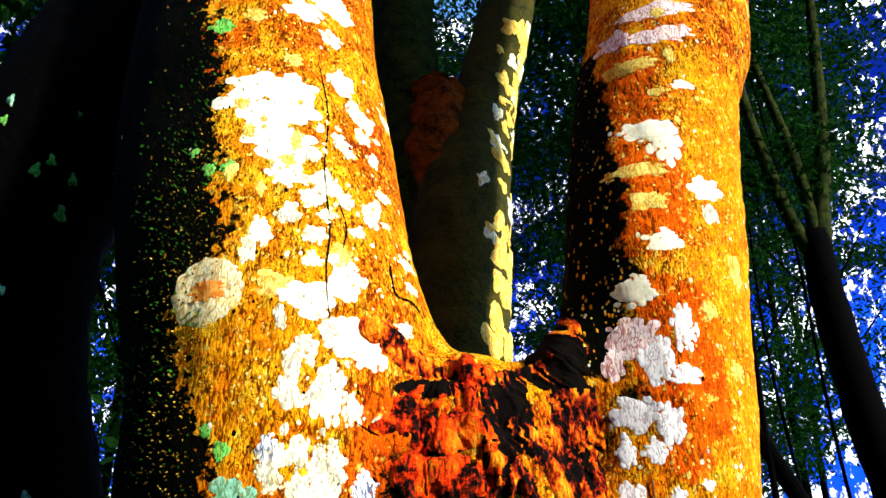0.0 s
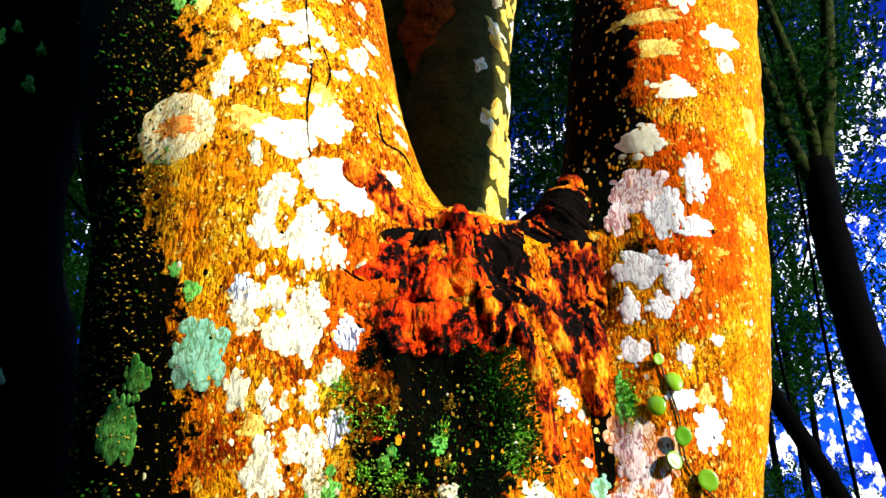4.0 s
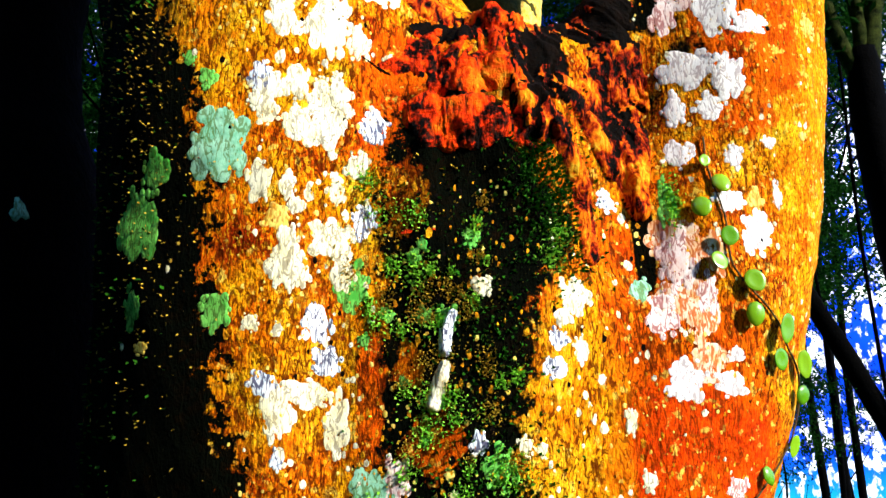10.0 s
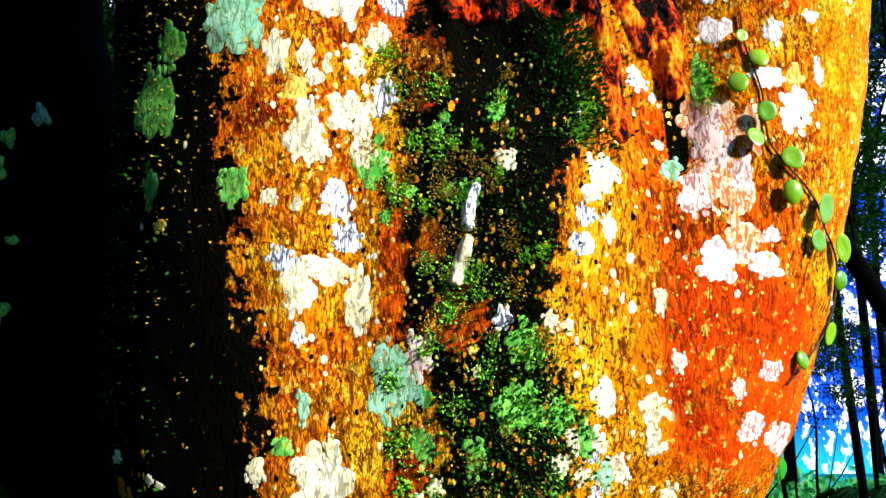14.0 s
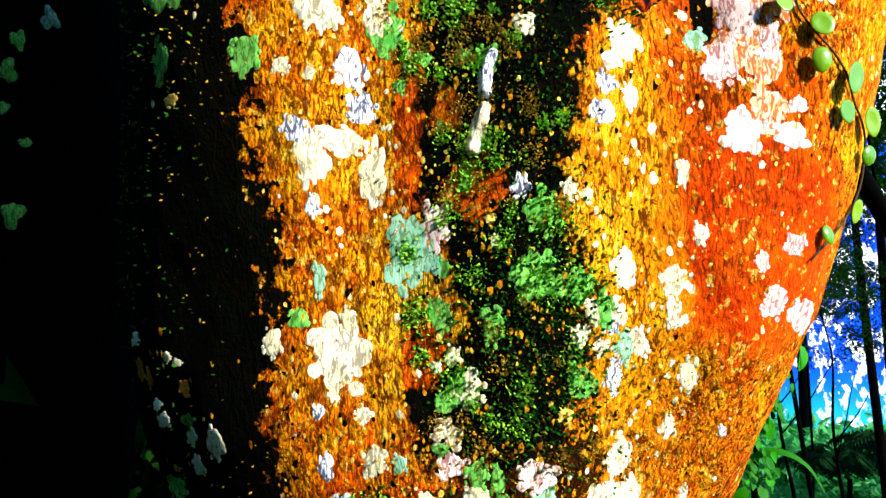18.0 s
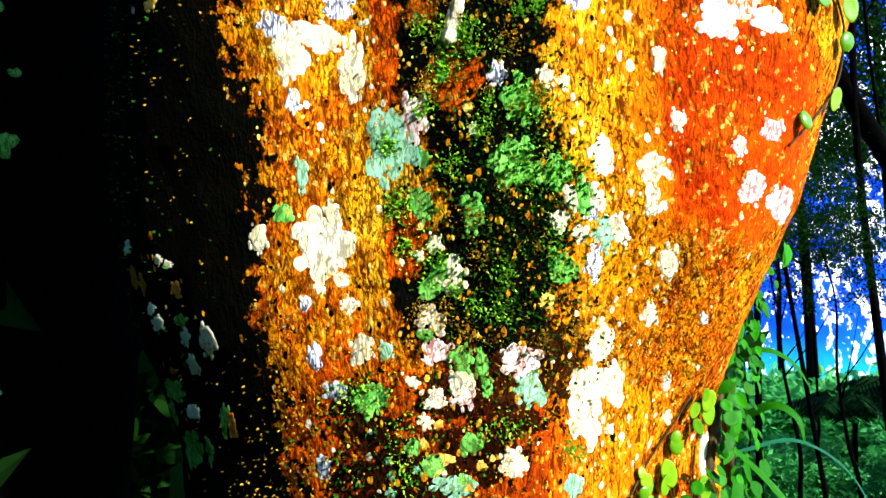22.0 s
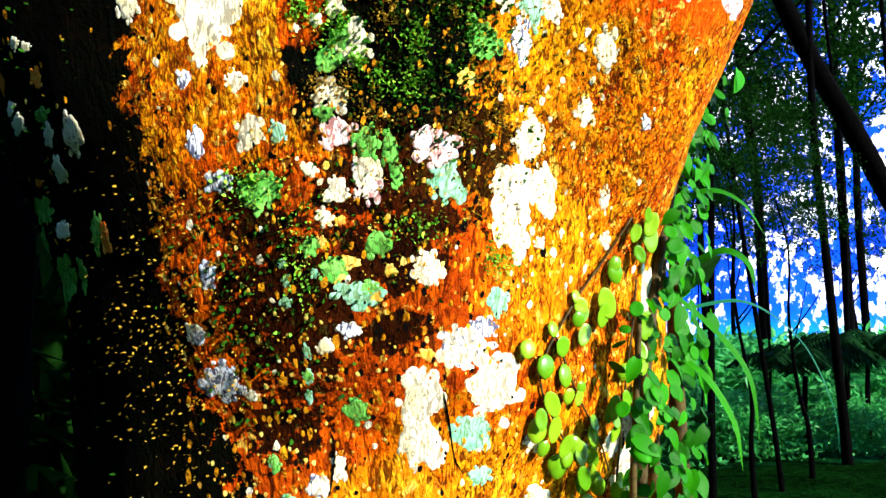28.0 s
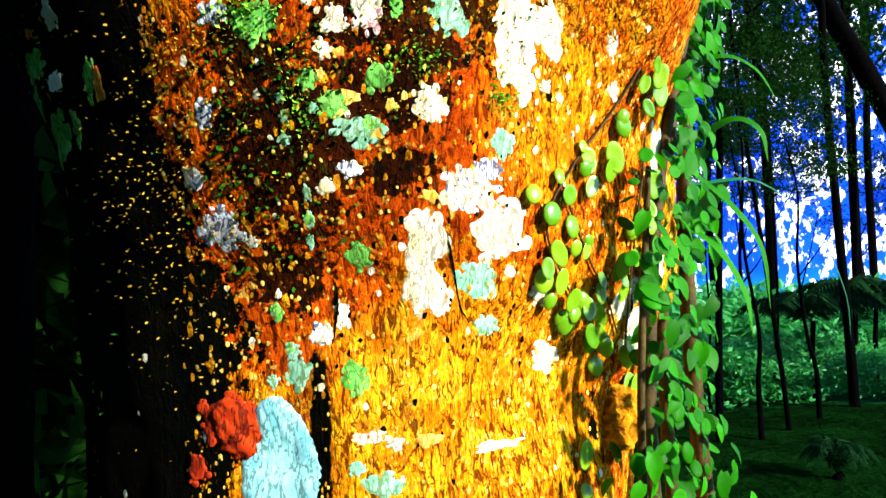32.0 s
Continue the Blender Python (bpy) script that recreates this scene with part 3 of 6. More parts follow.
def on_skin(x, z):
    """The place and outward normal of the bark at x, z, met from the front."""
    hit, normal, _, _ = SKIN.ray_cast(Vector((x, 0.3, z)), FRONT)
    if hit is None or hit.y > 1.42:
        return None, None
    return hit, (normal if normal.y < 0.1 else -normal)


def crust(x, z, w, h, lift, seed, seg=36, lobes=0.16, thick=0.0003, fringe=1.0):
    """A lobed crust that follows the bark: vertices and faces."""
    base, nrm = on_skin(x, z)
    if base is None:
        return None
    rng = np.random.default_rng(seed)
    verts, faces = [], []
    discs = [(0.0, 0.0, 0.72)]                         # a thallus with a fringe of small round lobes
    for _ in range(int((9 + 130 * max(w, h)) * fringe)):
        a, q = rng.uniform(0, 6.2832), rng.uniform(0.5, 0.98)
        discs.append((q * math.cos(a), q * math.sin(a), rng.uniform(0.16, 0.40) * (1.15 - 0.5 * q)))
    side = nrm.cross(Vector((0, 0, 1)))
    side = side.normalized() if side.length > 0.05 else Vector((1, 0, 0))
    for k, (cx, cz, r) in enumerate(discs):
        n = seg if k == 0 else 12
        up0 = lift + thick * (1 - 0.35 * (k > 0)) + 0.00012 * rng.random()
        wob = 1 + lobes * (rng.random(n) - 0.5) * 1.1
        start = len(verts)
        rings = ((0.0, 1.0), (0.35, 1.0), (0.7, 1.0), (0.9, 0.9), (1.0, -1.5)) if k == 0 else ((0.0, 1.0), (0.5, 1.0), (0.82, 0.9), (1.0, -1.5))
        for q, up in rings:
            for i in range(1 if q == 0 else n):
                b = 6.2832 * i / n
                ux, uz = (cx + r * q * wob[i] * math.cos(b)) * w / 2, (cz + r * q * wob[i] * math.sin(b)) * h / 2
                p, nn = on_skin(x + ux, z + uz)
                if p is None or (p - base).length > 1.6 * max(w, h):
                    p, nn, _, _ = SKIN.find_nearest(base - side * ux + Vector((0, 0, uz)))
                verts.append(p + nn * (up0 * up if up > 0 else 0.00008))
        faces += [(start, start + 1 + i, start + 1 + (i + 1) % n) for i in range(n)]
        for ring in range(len(rings) - 2):
            a, b = start + 1 + ring * n, start + 1 + (ring + 1) * n
            faces += [(a + i, b + i, b + (i + 1) % n, a + (i + 1) % n) for i in range(n)]
    return verts, faces


def slab(path, thick, seed, rough=0.3, across=9, steps=8, overhang=0.0, freq=60):
    """A raised strip of bark or wood along rows of x, z, width."""
    c = spline(path, steps)
    rng = np.random.default_rng(seed)
    verts, rows = [], []
    for k in range(len(c)):
        d = c[min(k + 1, len(c) - 1), :2] - c[max(k - 1, 0), :2]
        d /= max(np.linalg.norm(d), 1e-6)
        s = np.array((-d[1], d[0]))
        end = min(k, len(c) - 1 - k)
        row = []
        for j in range(across):
            u = 2 * j / (across - 1) - 1
            half = c[k, 2] / 2 * (1 + rough * 0.6 * (rng.random() - 0.5)) * (0.45 if end == 0 else 0.85 if end == 1 else 1)
            q = c[k, :2] + s * u * half
            p, nn = on_skin(q[0], q[1])
            if p is None:
                p, nn, _, _ = SKIN.find_nearest(Vector((q[0], 1.1, q[1])))
            edge = abs(u)
            up = -0.25 if edge > 0.99 else (1 - edge ** 3)
            up *= (0.3 if end == 0 else 0.8 if end == 1 else 1)
            row.append((p, nn, up, u))
        rows.append(row)
    pts = np.array([list(p) for row in rows for p, _, _, _ in row])
    run = np.repeat(np.concatenate([[0], np.cumsum(np.linalg.norm(np.diff(c[:, :2], axis=0), axis=1))]), across)
    lane = np.array([q[3] for row in rows for q in row]) * np.repeat(c[:, 2], across) / 2
    fibre = np.stack([run * 16, lane * 190, np.full(len(run), seed * 1.7)], 1)
    tex = value_noise(pts * (1, 1, 0.6), freq, seed) * 0.8 - np.abs(value_noise(fibre, 1.0, seed + 2)) * 0.9 + value_noise(pts, freq * 3, seed + 1) * 0.35 + 0.2
    i = 0
    for row in rows:
        for p, nn, up, u in row:
            v = p + nn * thick * up * (1 + rough * 1.6 * tex[i]) + Vector((0, 0, -overhang * max(up, 0)))
            verts.append(v)
            i += 1
    faces = [(k * across + j, k * across + j + 1, (k + 1) * across + j + 1, (k + 1) * across + j) for k in range(len(c) - 1) for j in range(across - 1)]
    return verts, faces


# ---- old wound under the fork ----
def near_line(x, z, line):
    """Distance from points x, z to a broken line."""
    best = np.full(x.shape, 9.0)
    for (x0, z0), (x1, z1) in zip(line[:-1], line[1:]):
        dx, dz = x1 - x0, z1 - z0
        t = np.clip(((x - x0) * dx + (z - z0) * dz) / (dx * dx + dz * dz), 0, 1)
        best = np.minimum(best, np.hypot(x - x0 - t * dx, z - z0 - t * dz))
    return best


gx, gz = np.meshgrid(np.arange(-0.125, 0.215, 0.0022), np.arange(1.50, 1.93, 0.0022), indexing="ij")
x, z = gx.ravel(), gz.ravel()
flat = np.stack([x, z * 0, z], 1)
wild = value_noise(flat, 28, 61) * 0.6 + value_noise(flat, 75, 62) * 0.4
ang, rad = np.arctan2(x - 0.04, 2.0 - z), np.hypot(x - 0.04, z - 2.0)
fan = np.stack([ang * 30 + wild * 1.7, rad * 9, z * 0], 1)
fibre = 1 - 2 * np.abs(value_noise(fan, 1.0, 63))
fine = 1 - 2 * np.abs(value_noise(fan * (2.9, 4.0, 1), 1.0, 64))
ball = lambda cx, cz, rx, rz: np.exp(-(((x - cx) / rx) ** 2 + ((z - cz) / rz) ** 2) ** 1.5)
ridge = near_line(x, z, [(0.155, 1.89), (0.165, 1.81), (0.180, 1.72), (0.184, 1.65), (0.188, 1.595)])
knot = near_line(x, z, [(0.036, 1.85), (0.040, 1.80), (0.048, 1.75), (0.078, 1.68)])
strips = np.minimum(near_line(x, z, [(0.075, 1.725), (0.104, 1.675), (0.122, 1.62), (0.131, 1.54)]), near_line(x, z, [(0.095, 1.74), (0.138, 1.697), (0.158, 1.64)]))
lip = np.minimum(near_line(x, z, [(-0.085, 1.89), (-0.03, 1.848), (0.036, 1.838)]), near_line(x, z, [(0.05, 1.83), (0.10, 1.825), (0.15, 1.85)]))
flap = 1 / (1 + np.exp(-(z - 1.662 + wild * 0.006) / 0.0022)) * ball(0.0, 1.70, 0.062, 0.055)
lobe = ball(-0.022, 1.765, 0.068, 0.075)
crease = near_line(x, z, [(-0.045, 1.733), (-0.01, 1.722), (0.05, 1.724)])
wide = np.minimum(0.045, 0.012 + 0.05 * np.clip((z - 1.58) / 0.25, 0, 1))
body = np.maximum.reduce([lobe, flap, np.exp(-(ridge / wide) ** 4), np.exp(-(knot / 0.03) ** 4), np.exp(-(strips / 0.012) ** 4), np.exp(-(lip / 0.022) ** 4), ball(0.09, 1.78, 0.07, 0.075)])
height = -0.006 + 0.008 * np.clip((body + wild * 0.35 - 0.35) * 3, 0, 1)
height += 0.002 * lobe + 0.004 * flap + 0.009 * np.exp(-(knot / 0.009) ** 2) + 0.012 * np.exp(-(ridge / (wide * 0.6)) ** 2) + 0.011 * np.exp(-(strips / 0.008) ** 2) + (0.006 + 0.002 * (x > 0.02)) * np.exp(-(lip / 0.012) ** 2)
height -= 0.022 * ball(0.09, 1.775, 0.034, 0.045) + 0.014 * ball(-0.012, 1.812, 0.045, 0.014) + 0.010 * ball(-0.06, 1.735, 0.02, 0.018) + 0.012 * ball(0.145, 1.83, 0.02, 0.03)
height -= 0.005 * np.exp(-(crease / 0.005) ** 2)
calm = 1 - 0.75 * ((x > 0.07) & (z > 1.78)) - 0.45 * (x < 0.05)
height += body * ((0.0055 - 0.003 * (x > 0.1)) * calm * fibre + 0.0022 * fine + 0.005 * wild - 0.003)
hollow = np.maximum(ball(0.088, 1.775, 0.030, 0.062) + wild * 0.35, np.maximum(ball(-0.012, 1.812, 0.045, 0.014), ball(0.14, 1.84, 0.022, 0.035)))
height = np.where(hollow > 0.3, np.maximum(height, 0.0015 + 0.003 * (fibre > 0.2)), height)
# rotten streaks, plus shade painted into the hollows and under the flap
rot_shade = 0.05 + 0.25 * (x > 0.13) - 0.5 * np.exp(-((z - 1.645) / 0.012) ** 2) * (np.abs(x) < 0.07) + fibre * 0.5 + fine * 0.3 + wild * 0.6 - 1.5 * ball(0.09, 1.775, 0.034, 0.045) - 1.6 * ball(-0.012, 1.812, 0.045, 0.014) - 1.0 * ball(0.145, 1.83, 0.02, 0.03)
verts, keep = [], np.zeros(len(x), bool)
side = np.clip((x - 0.09) / 0.09, -1, 1)         # the right half sits a little higher
for k in range(len(x)):
    p, nn = on_skin(x[k] + 0.008 * max(side[k], 0), z[k] + 0.010 * side[k])
    if p is None:
        verts.append(Vector((x[k], 1.2, z[k])))
    else:
        verts.append(p + nn * height[k])
        keep[k] = height[k] > -0.0045
m = gz.shape[1]
faces, which = [], []
for a in range(gx.shape[0] - 1):
    for b in range(m - 1):
        q = (a * m + b, a * m + b + 1, (a + 1) * m + b + 1, (a + 1) * m + b)
        if keep[q[0]] and keep[q[1]] and keep[q[2]] and keep[q[3]] and max(verts[i].y for i in q) - min(verts[i].y for i in q) < 0.05:
            faces.append(q[::-1])
            i = q[0]
            # hollows and crease get near-black faces, their shade put into the colour
            which.append(2 if (rot_shade[i] < -0.34 + 0.40 * (x[i] > 0.05) or crease[i] < 0.003 + 0.002 * wild[i] or hollow[i] > 0.45 - 0.25 * (0.05 < x[i] < 0.13) or (x[i] > 0.085 and z[i] > 1.80 and wild[i] < 0.10)) and not (fibre[i] > 0.45 and wild[i] > -0.1) else 1 if x[i] > 0.062 + 0.03 * wild[i] or z[i] > 1.84 + 0.02 * wild[i] else 0)
wound = mesh_of("old_wound", verts, faces, [WOOD, TORN_RED, DIRT_SHADE])
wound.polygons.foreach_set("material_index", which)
part("old_wound", wound, None, tree, "rotten red wood of an old wound")
for name, mat, thick, over, path in (
        ("bark_sliver", BLUISH, 0.004, 0.0, [(-0.01, 1.483, 0.009), (-0.018, 1.462, 0.0136), (-0.02, 1.437, 0.0124)]),
        ("bark_sliver", WHITE, 0.0045, 0.0, [(-0.018, 1.434, 0.010), (-0.025, 1.412, 0.016), (-0.032, 1.386, 0.017)]),
        ("bark_chunk", TORN, 0.016, 0.0, [(0.187, 0.735, 0.022), (0.184, 0.703, 0.036), (0.176, 0.666, 0.030)]),
        ("bark_flake", RED_BARK, 0.0035, 0.0, [(-0.188, 0.75, 0.03), (-0.168, 0.733, 0.05), (-0.147, 0.713, 0.035)])):
    v, f = slab(path, thick, int(thick * 1000) + len(name) + int(path[0][1] * 50), 0.5, 25, 14, over)
    part(name, mesh_of(name, v, f, mat), None, tree)

# ---- cracks in the bark ----
for path in ([(-0.19, 2.358, 0.005), (-0.168, 2.247, 0.0065), (-0.164, 2.131, 0.0053), (-0.149, 2.026, 0.0066), (-0.148, 1.952, 0.0056), (-0.139, 1.876, 0.0023)],
             [(-0.069, 1.99, 0.0043), (-0.059, 1.941, 0.0077), (-0.038, 1.938, 0.0092), (-0.02, 1.922, 0.005)],
             [(-0.104, 1.752, 0.0038), (-0.088, 1.744, 0.0069), (-0.075, 1.738, 0.0031)],
             [(-0.14, 2.074, 0.0034), (-0.128, 2.032, 0.0058), (-0.13, 1.992, 0.0033)],
             [(-0.079, 0.858, 0.0024), (-0.076, 0.839, 0.0039), (-0.08, 0.81, 0.0039), (-0.086, 0.787, 0.0068)],
             [(0.194, 0.851, 0.003), (0.197, 0.829, 0.006), (0.199, 0.805, 0.0049), (0.204, 0.783, 0.0026)],
             [(0.021, 0.889, 0.002), (0.024, 0.864, 0.004), (0.028, 0.829, 0.003), (0.035, 0.814, 0.0015)]):
    v, f = slab([(x, z, 0.55 * w) for x, z, w in path], 0.0012, 3, 0.9, 4, 8, 0, 120)
    part("bark_crack", mesh_of("bark_crack", v, f, DIRT_SHADE), None, tree, "dark crack in the bark")

# ---- lichens: x, z, width, height ----
WHITE_A = [(-0.182, 2.533, 0.064, 0.065), (-0.224, 2.487, 0.053, 0.053), (-0.18, 2.442, 0.035, 0.042), (-0.155, 2.335, 0.04, 0.06), (0.408, 2.313, 0.042, 0.02), (-0.13, 2.28, 0.029, 0.049),
    (-0.252, 2.257, 0.137, 0.116), (0.33, 2.224, 0.069, 0.048), (0.355, 2.195, 0.049, 0.084), (-0.225, 2.168, 0.095, 0.079), (-0.214, 2.111, 0.051, 0.051), (0.404, 2.112, 0.055, 0.045),
    (-0.095, 2.076, 0.027, 0.053), (-0.177, 2.071, 0.033, 0.038), (0.409, 2.07, 0.033, 0.034), (-0.204, 2.037, 0.033, 0.037), (-0.167, 2.008, 0.031, 0.033), (-0.238, 2.007, 0.036, 0.049),
    (0.327, 2.018, 0.052, 0.039), (-0.249, 1.977, 0.024, 0.048), (-0.166, 1.965, 0.026, 0.026), (-0.123, 1.939, 0.047, 0.064), (0.276, 1.947, 0.063, 0.046)]
WHITE_B = [(-0.166, 1.906, 0.07, 0.047), (-0.046, 1.889, 0.022, 0.025), (0.337, 1.891, 0.036, 0.064), (-0.113, 1.862, 0.069, 0.055), (-0.091, 1.84, 0.045, 0.048), (-0.166, 1.843, 0.03, 0.03),
    (0.295, 1.844, 0.045, 0.064), (0.333, 1.823, 0.042, 0.028), (-0.182, 1.788, 0.03, 0.052), (-0.136, 1.784, 0.044, 0.072), (0.261, 1.774, 0.059, 0.052), (0.304, 1.76, 0.039, 0.052),
    (-0.128, 1.724, 0.015, 0.015), (-0.195, 1.709, 0.034, 0.036), (-0.14, 1.703, 0.022, 0.022), (0.283, 1.725, 0.035, 0.034), (0.245, 1.726, 0.027, 0.041), (-0.118, 1.686, 0.014, 0.015),
    (-0.198, 1.687, 0.026, 0.026), (-0.137, 1.68, 0.038, 0.063), (-0.196, 1.678, 0.025, 0.022), (-0.162, 1.667, 0.036, 0.036), (0.345, 1.681, 0.018, 0.017), (0.243, 1.671, 0.034, 0.04)]
WHITE_C = [(-0.202, 1.609, 0.026, 0.044), (-0.127, 1.601, 0.019, 0.029), (0.349, 1.62, 0.011, 0.034), (-0.166, 1.585, 0.017, 0.019), (0.321, 1.576, 0.037, 0.052), (-0.133, 1.554, 0.043, 0.044),
    (-0.177, 1.529, 0.031, 0.056), (-0.163, 1.52, 0.024, 0.035), (0.016, 1.506, 0.023, 0.024), (0.113, 1.5, 0.033, 0.037), (-0.209, 1.471, 0.017, 0.02), (-0.182, 1.464, 0.011, 0.015),
    (0.118, 1.446, 0.018, 0.028), (0.284, 1.444, 0.02, 0.018), (0.228, 1.415, 0.045, 0.046), (0.276, 1.415, 0.036, 0.03), (-0.157, 1.403, 0.045, 0.028), (-0.182, 1.388, 0.031, 0.061),
    (-0.126, 1.373, 0.026, 0.062), (0.167, 1.374, 0.016, 0.028), (0.056, 1.352, 0.016, 0.022), (0.072, 1.349, 0.014, 0.014), (0.183, 1.318, 0.017, 0.022), (-0.012, 1.305, 0.01, 0.014)]
WHITE_D = [(0.243, 1.292, 0.014, 0.017), (0.157, 1.275, 0.027, 0.034), (0.095, 1.242, 0.025, 0.032), (0.156, 1.241, 0.017, 0.034), (0.119, 1.218, 0.024, 0.027), (0.085, 1.211, 0.018, 0.017),
    (0.126, 1.21, 0.018, 0.02), (-0.052, 1.203, 0.017, 0.021), (-0.157, 1.203, 0.061, 0.065), (-0.084, 1.187, 0.008, 0.008), (0.18, 1.181, 0.012, 0.012), (-0.164, 1.168, 0.011, 0.016),
    (-0.135, 1.149, 0.018, 0.019), (-0.059, 1.132, 0.032, 0.028), (0.155, 1.133, 0.022, 0.024), (0.107, 1.108, 0.021, 0.04), (-0.125, 1.106, 0.025, 0.031), (-0.033, 1.073, 0.022, 0.033),
    (0.095, 1.066, 0.033, 0.043), (-0.057, 1.061, 0.017, 0.02), (0.177, 1.059, 0.011, 0.024), (0.087, 1.044, 0.038, 0.076), (0.179, 1.021, 0.012, 0.017), (0.012, 0.994, 0.027, 0.034)]
WHITE_E = [(-0.19, 0.947, 0.02, 0.02), (-0.076, 0.933, 0.014, 0.014), (0.039, 0.928, 0.042, 0.041), (0.063, 0.89, 0.054, 0.053), (-0.144, 0.89, 0.012, 0.011), (0.003, 0.885, 0.04, 0.051),
    (-0.003, 0.848, 0.036, 0.056), (0.098, 0.839, 0.016, 0.012), (0.013, 0.835, 0.021, 0.031), (0.102, 0.833, 0.022, 0.017), (-0.072, 0.826, 0.014, 0.026), (0.187, 0.817, 0.027, 0.025),
    (-0.091, 0.81, 0.019, 0.019), (0.104, 0.775, 0.026, 0.03), (0.196, 0.771, 0.026, 0.032), (-0.051, 0.722, 0.029, 0.012), (-0.03, 0.716, 0.02, 0.011), (0.055, 0.702, 0.042, 0.01),
    (0.132, 0.675, 0.005, 0.005)]
GREEN_A = [(-0.346, 2.413, 0.039, 0.039), (-0.347, 2.145, 0.017, 0.018), (-0.292, 2.109, 0.022, 0.026), (-0.318, 2.108, 0.021, 0.024), (-0.276, 1.738, 0.015, 0.019), (-0.256, 1.715, 0.021, 0.023),
    (0.227, 1.614, 0.02, 0.058), (-0.113, 1.508, 0.035, 0.048), (-0.244, 1.482, 0.03, 0.043), (0.031, 1.332, 0.034, 0.042), (0.025, 1.272, 0.046, 0.049), (0.064, 1.268, 0.029, 0.034),
    (-0.196, 1.237, 0.022, 0.02), (0.068, 1.176, 0.024, 0.034), (-0.064, 1.119, 0.019, 0.014), (-0.12, 1.061, 0.026, 0.032), (-0.065, 0.995, 0.022, 0.027),
    (-0.093, 0.908, 0.01, 0.011), (-0.053, 0.876, 0.018, 0.018), (-0.129, 0.833, 0.01, 0.012), (-0.128, 0.827, 0.01, 0.013), (-0.118, 0.799, 0.011, 0.012), (-0.064, 0.776, 0.018, 0.023)]
YELLOW_A = [(-0.298, 2.447, 0.034, 0.029), (0.33, 2.367, 0.074, 0.031), (-0.228, 2.354, 0.029, 0.029), (0.309, 2.144, 0.085, 0.027), (0.317, 2.088, 0.064, 0.035), (-0.134, 1.982, 0.032, 0.041),
    (0.437, 1.987, 0.028, 0.053), (-0.213, 1.927, 0.046, 0.039), (-0.183, 1.572, 0.031, 0.025), (-0.326, 1.452, 0.018, 0.015), (-0.016, 1.327, 0.01, 0.014), 
    (0.05, 1.147, 0.017, 0.016), (-0.002, 0.717, 0.029, 0.012)]
TEAL_B = [(-0.105, 1.001, 0.008, 0.01), (-0.103, 0.987, 0.008, 0.012), (-0.105, 0.97, 0.01, 0.012), (-0.092, 0.928, 0.008, 0.014), (-0.093, 0.906, 0.01, 0.014), (-0.094, 0.888, 0.008, 0.013),
    (-0.129, 0.83, 0.01, 0.014), (-0.117, 0.797, 0.016, 0.018), (-0.135, 0.77, 0.011, 0.011), (-0.079, 0.993, 0.008, 0.009)]
GREEN_B = [(-0.055, 0.875, 0.022, 0.025), (-0.064, 0.772, 0.023, 0.026), (-0.127, 1.057, 0.024, 0.029), (-0.107, 1.065, 0.014, 0.012), (-0.036, 0.98, 0.019, 0.012), (0.062, 1.182, 0.024, 0.03),
    (-0.06, 1.283, 0.016, 0.019), (-0.059, 1.163, 0.026, 0.022), (-0.078, 1.48, 0.019, 0.015), (-0.041, 1.478, 0.02, 0.019), (-0.061, 1.413, 0.011, 0.013), (-0.1, 1.455, 0.014, 0.017)]
YELLOW_B = [(-0.05, 1.001, 0.019, 0.012), (-0.061, 0.99, 0.014, 0.011), (-0.034, 0.973, 0.019, 0.01), (-0.019, 0.993, 0.011, 0.011), (-0.072, 1.018, 0.01, 0.01), (0.009, 0.922, 0.017, 0.011), (-0.057, 1.035, 0.012, 0.009)]
WHITE_F = [(-0.053, 0.946, 0.019, 0.011), (-0.076, 0.932, 0.015, 0.013), (-0.061, 1.055, 0.023, 0.011), (-0.078, 1.075, 0.014, 0.014)]
RUST_A = [(-0.18, 0.739, 0.053, 0.044), (-0.207, 0.695, 0.023, 0.024)]
PINK_A = [(0.382, 2.493, 0.122, 0.044), (0.317, 2.442, 0.044, 0.054), (0.393, 2.425, 0.098, 0.042), (0.266, 1.881, 0.065, 0.057), (0.241, 1.846, 0.032, 0.048), (0.227, 1.546, 0.038, 0.071),
    (0.257, 1.505, 0.024, 0.044), (0.21, 1.499, 0.027, 0.025), (0.206, 1.481, 0.034, 0.04), (-0.067, 1.323, 0.026, 0.046), (0.279, 1.31, 0.027, 0.024), (0.243, 1.29, 0.016, 0.017),
    (0.259, 1.252, 0.032, 0.03), (0.295, 1.242, 0.035, 0.037), (-0.054, 1.104, 0.028, 0.028), (0.024, 1.094, 0.036, 0.035), (-0.032, 1.067, 0.023, 0.04)]
TEAL_A = [(-0.245, 1.645, 0.063, 0.073), (0.188, 1.514, 0.024, 0.029), (-0.091, 1.3, 0.048, 0.077), (-0.067, 1.283, 0.014, 0.02), (-0.177, 1.274, 0.015, 0.034), (0.108, 1.21, 0.023, 0.034),
    (-0.101, 1.106, 0.015, 0.019), (0.032, 1.065, 0.03, 0.033), (-0.045, 0.975, 0.038, 0.025), (0.07, 0.966, 0.019, 0.03), (0.044, 0.849, 0.036, 0.039), (0.05, 0.81, 0.02, 0.024),
    (-0.112, 0.778, 0.025, 0.029), (-0.063, 0.698, 0.015, 0.015), (-0.043, 0.683, 0.034, 0.022)]
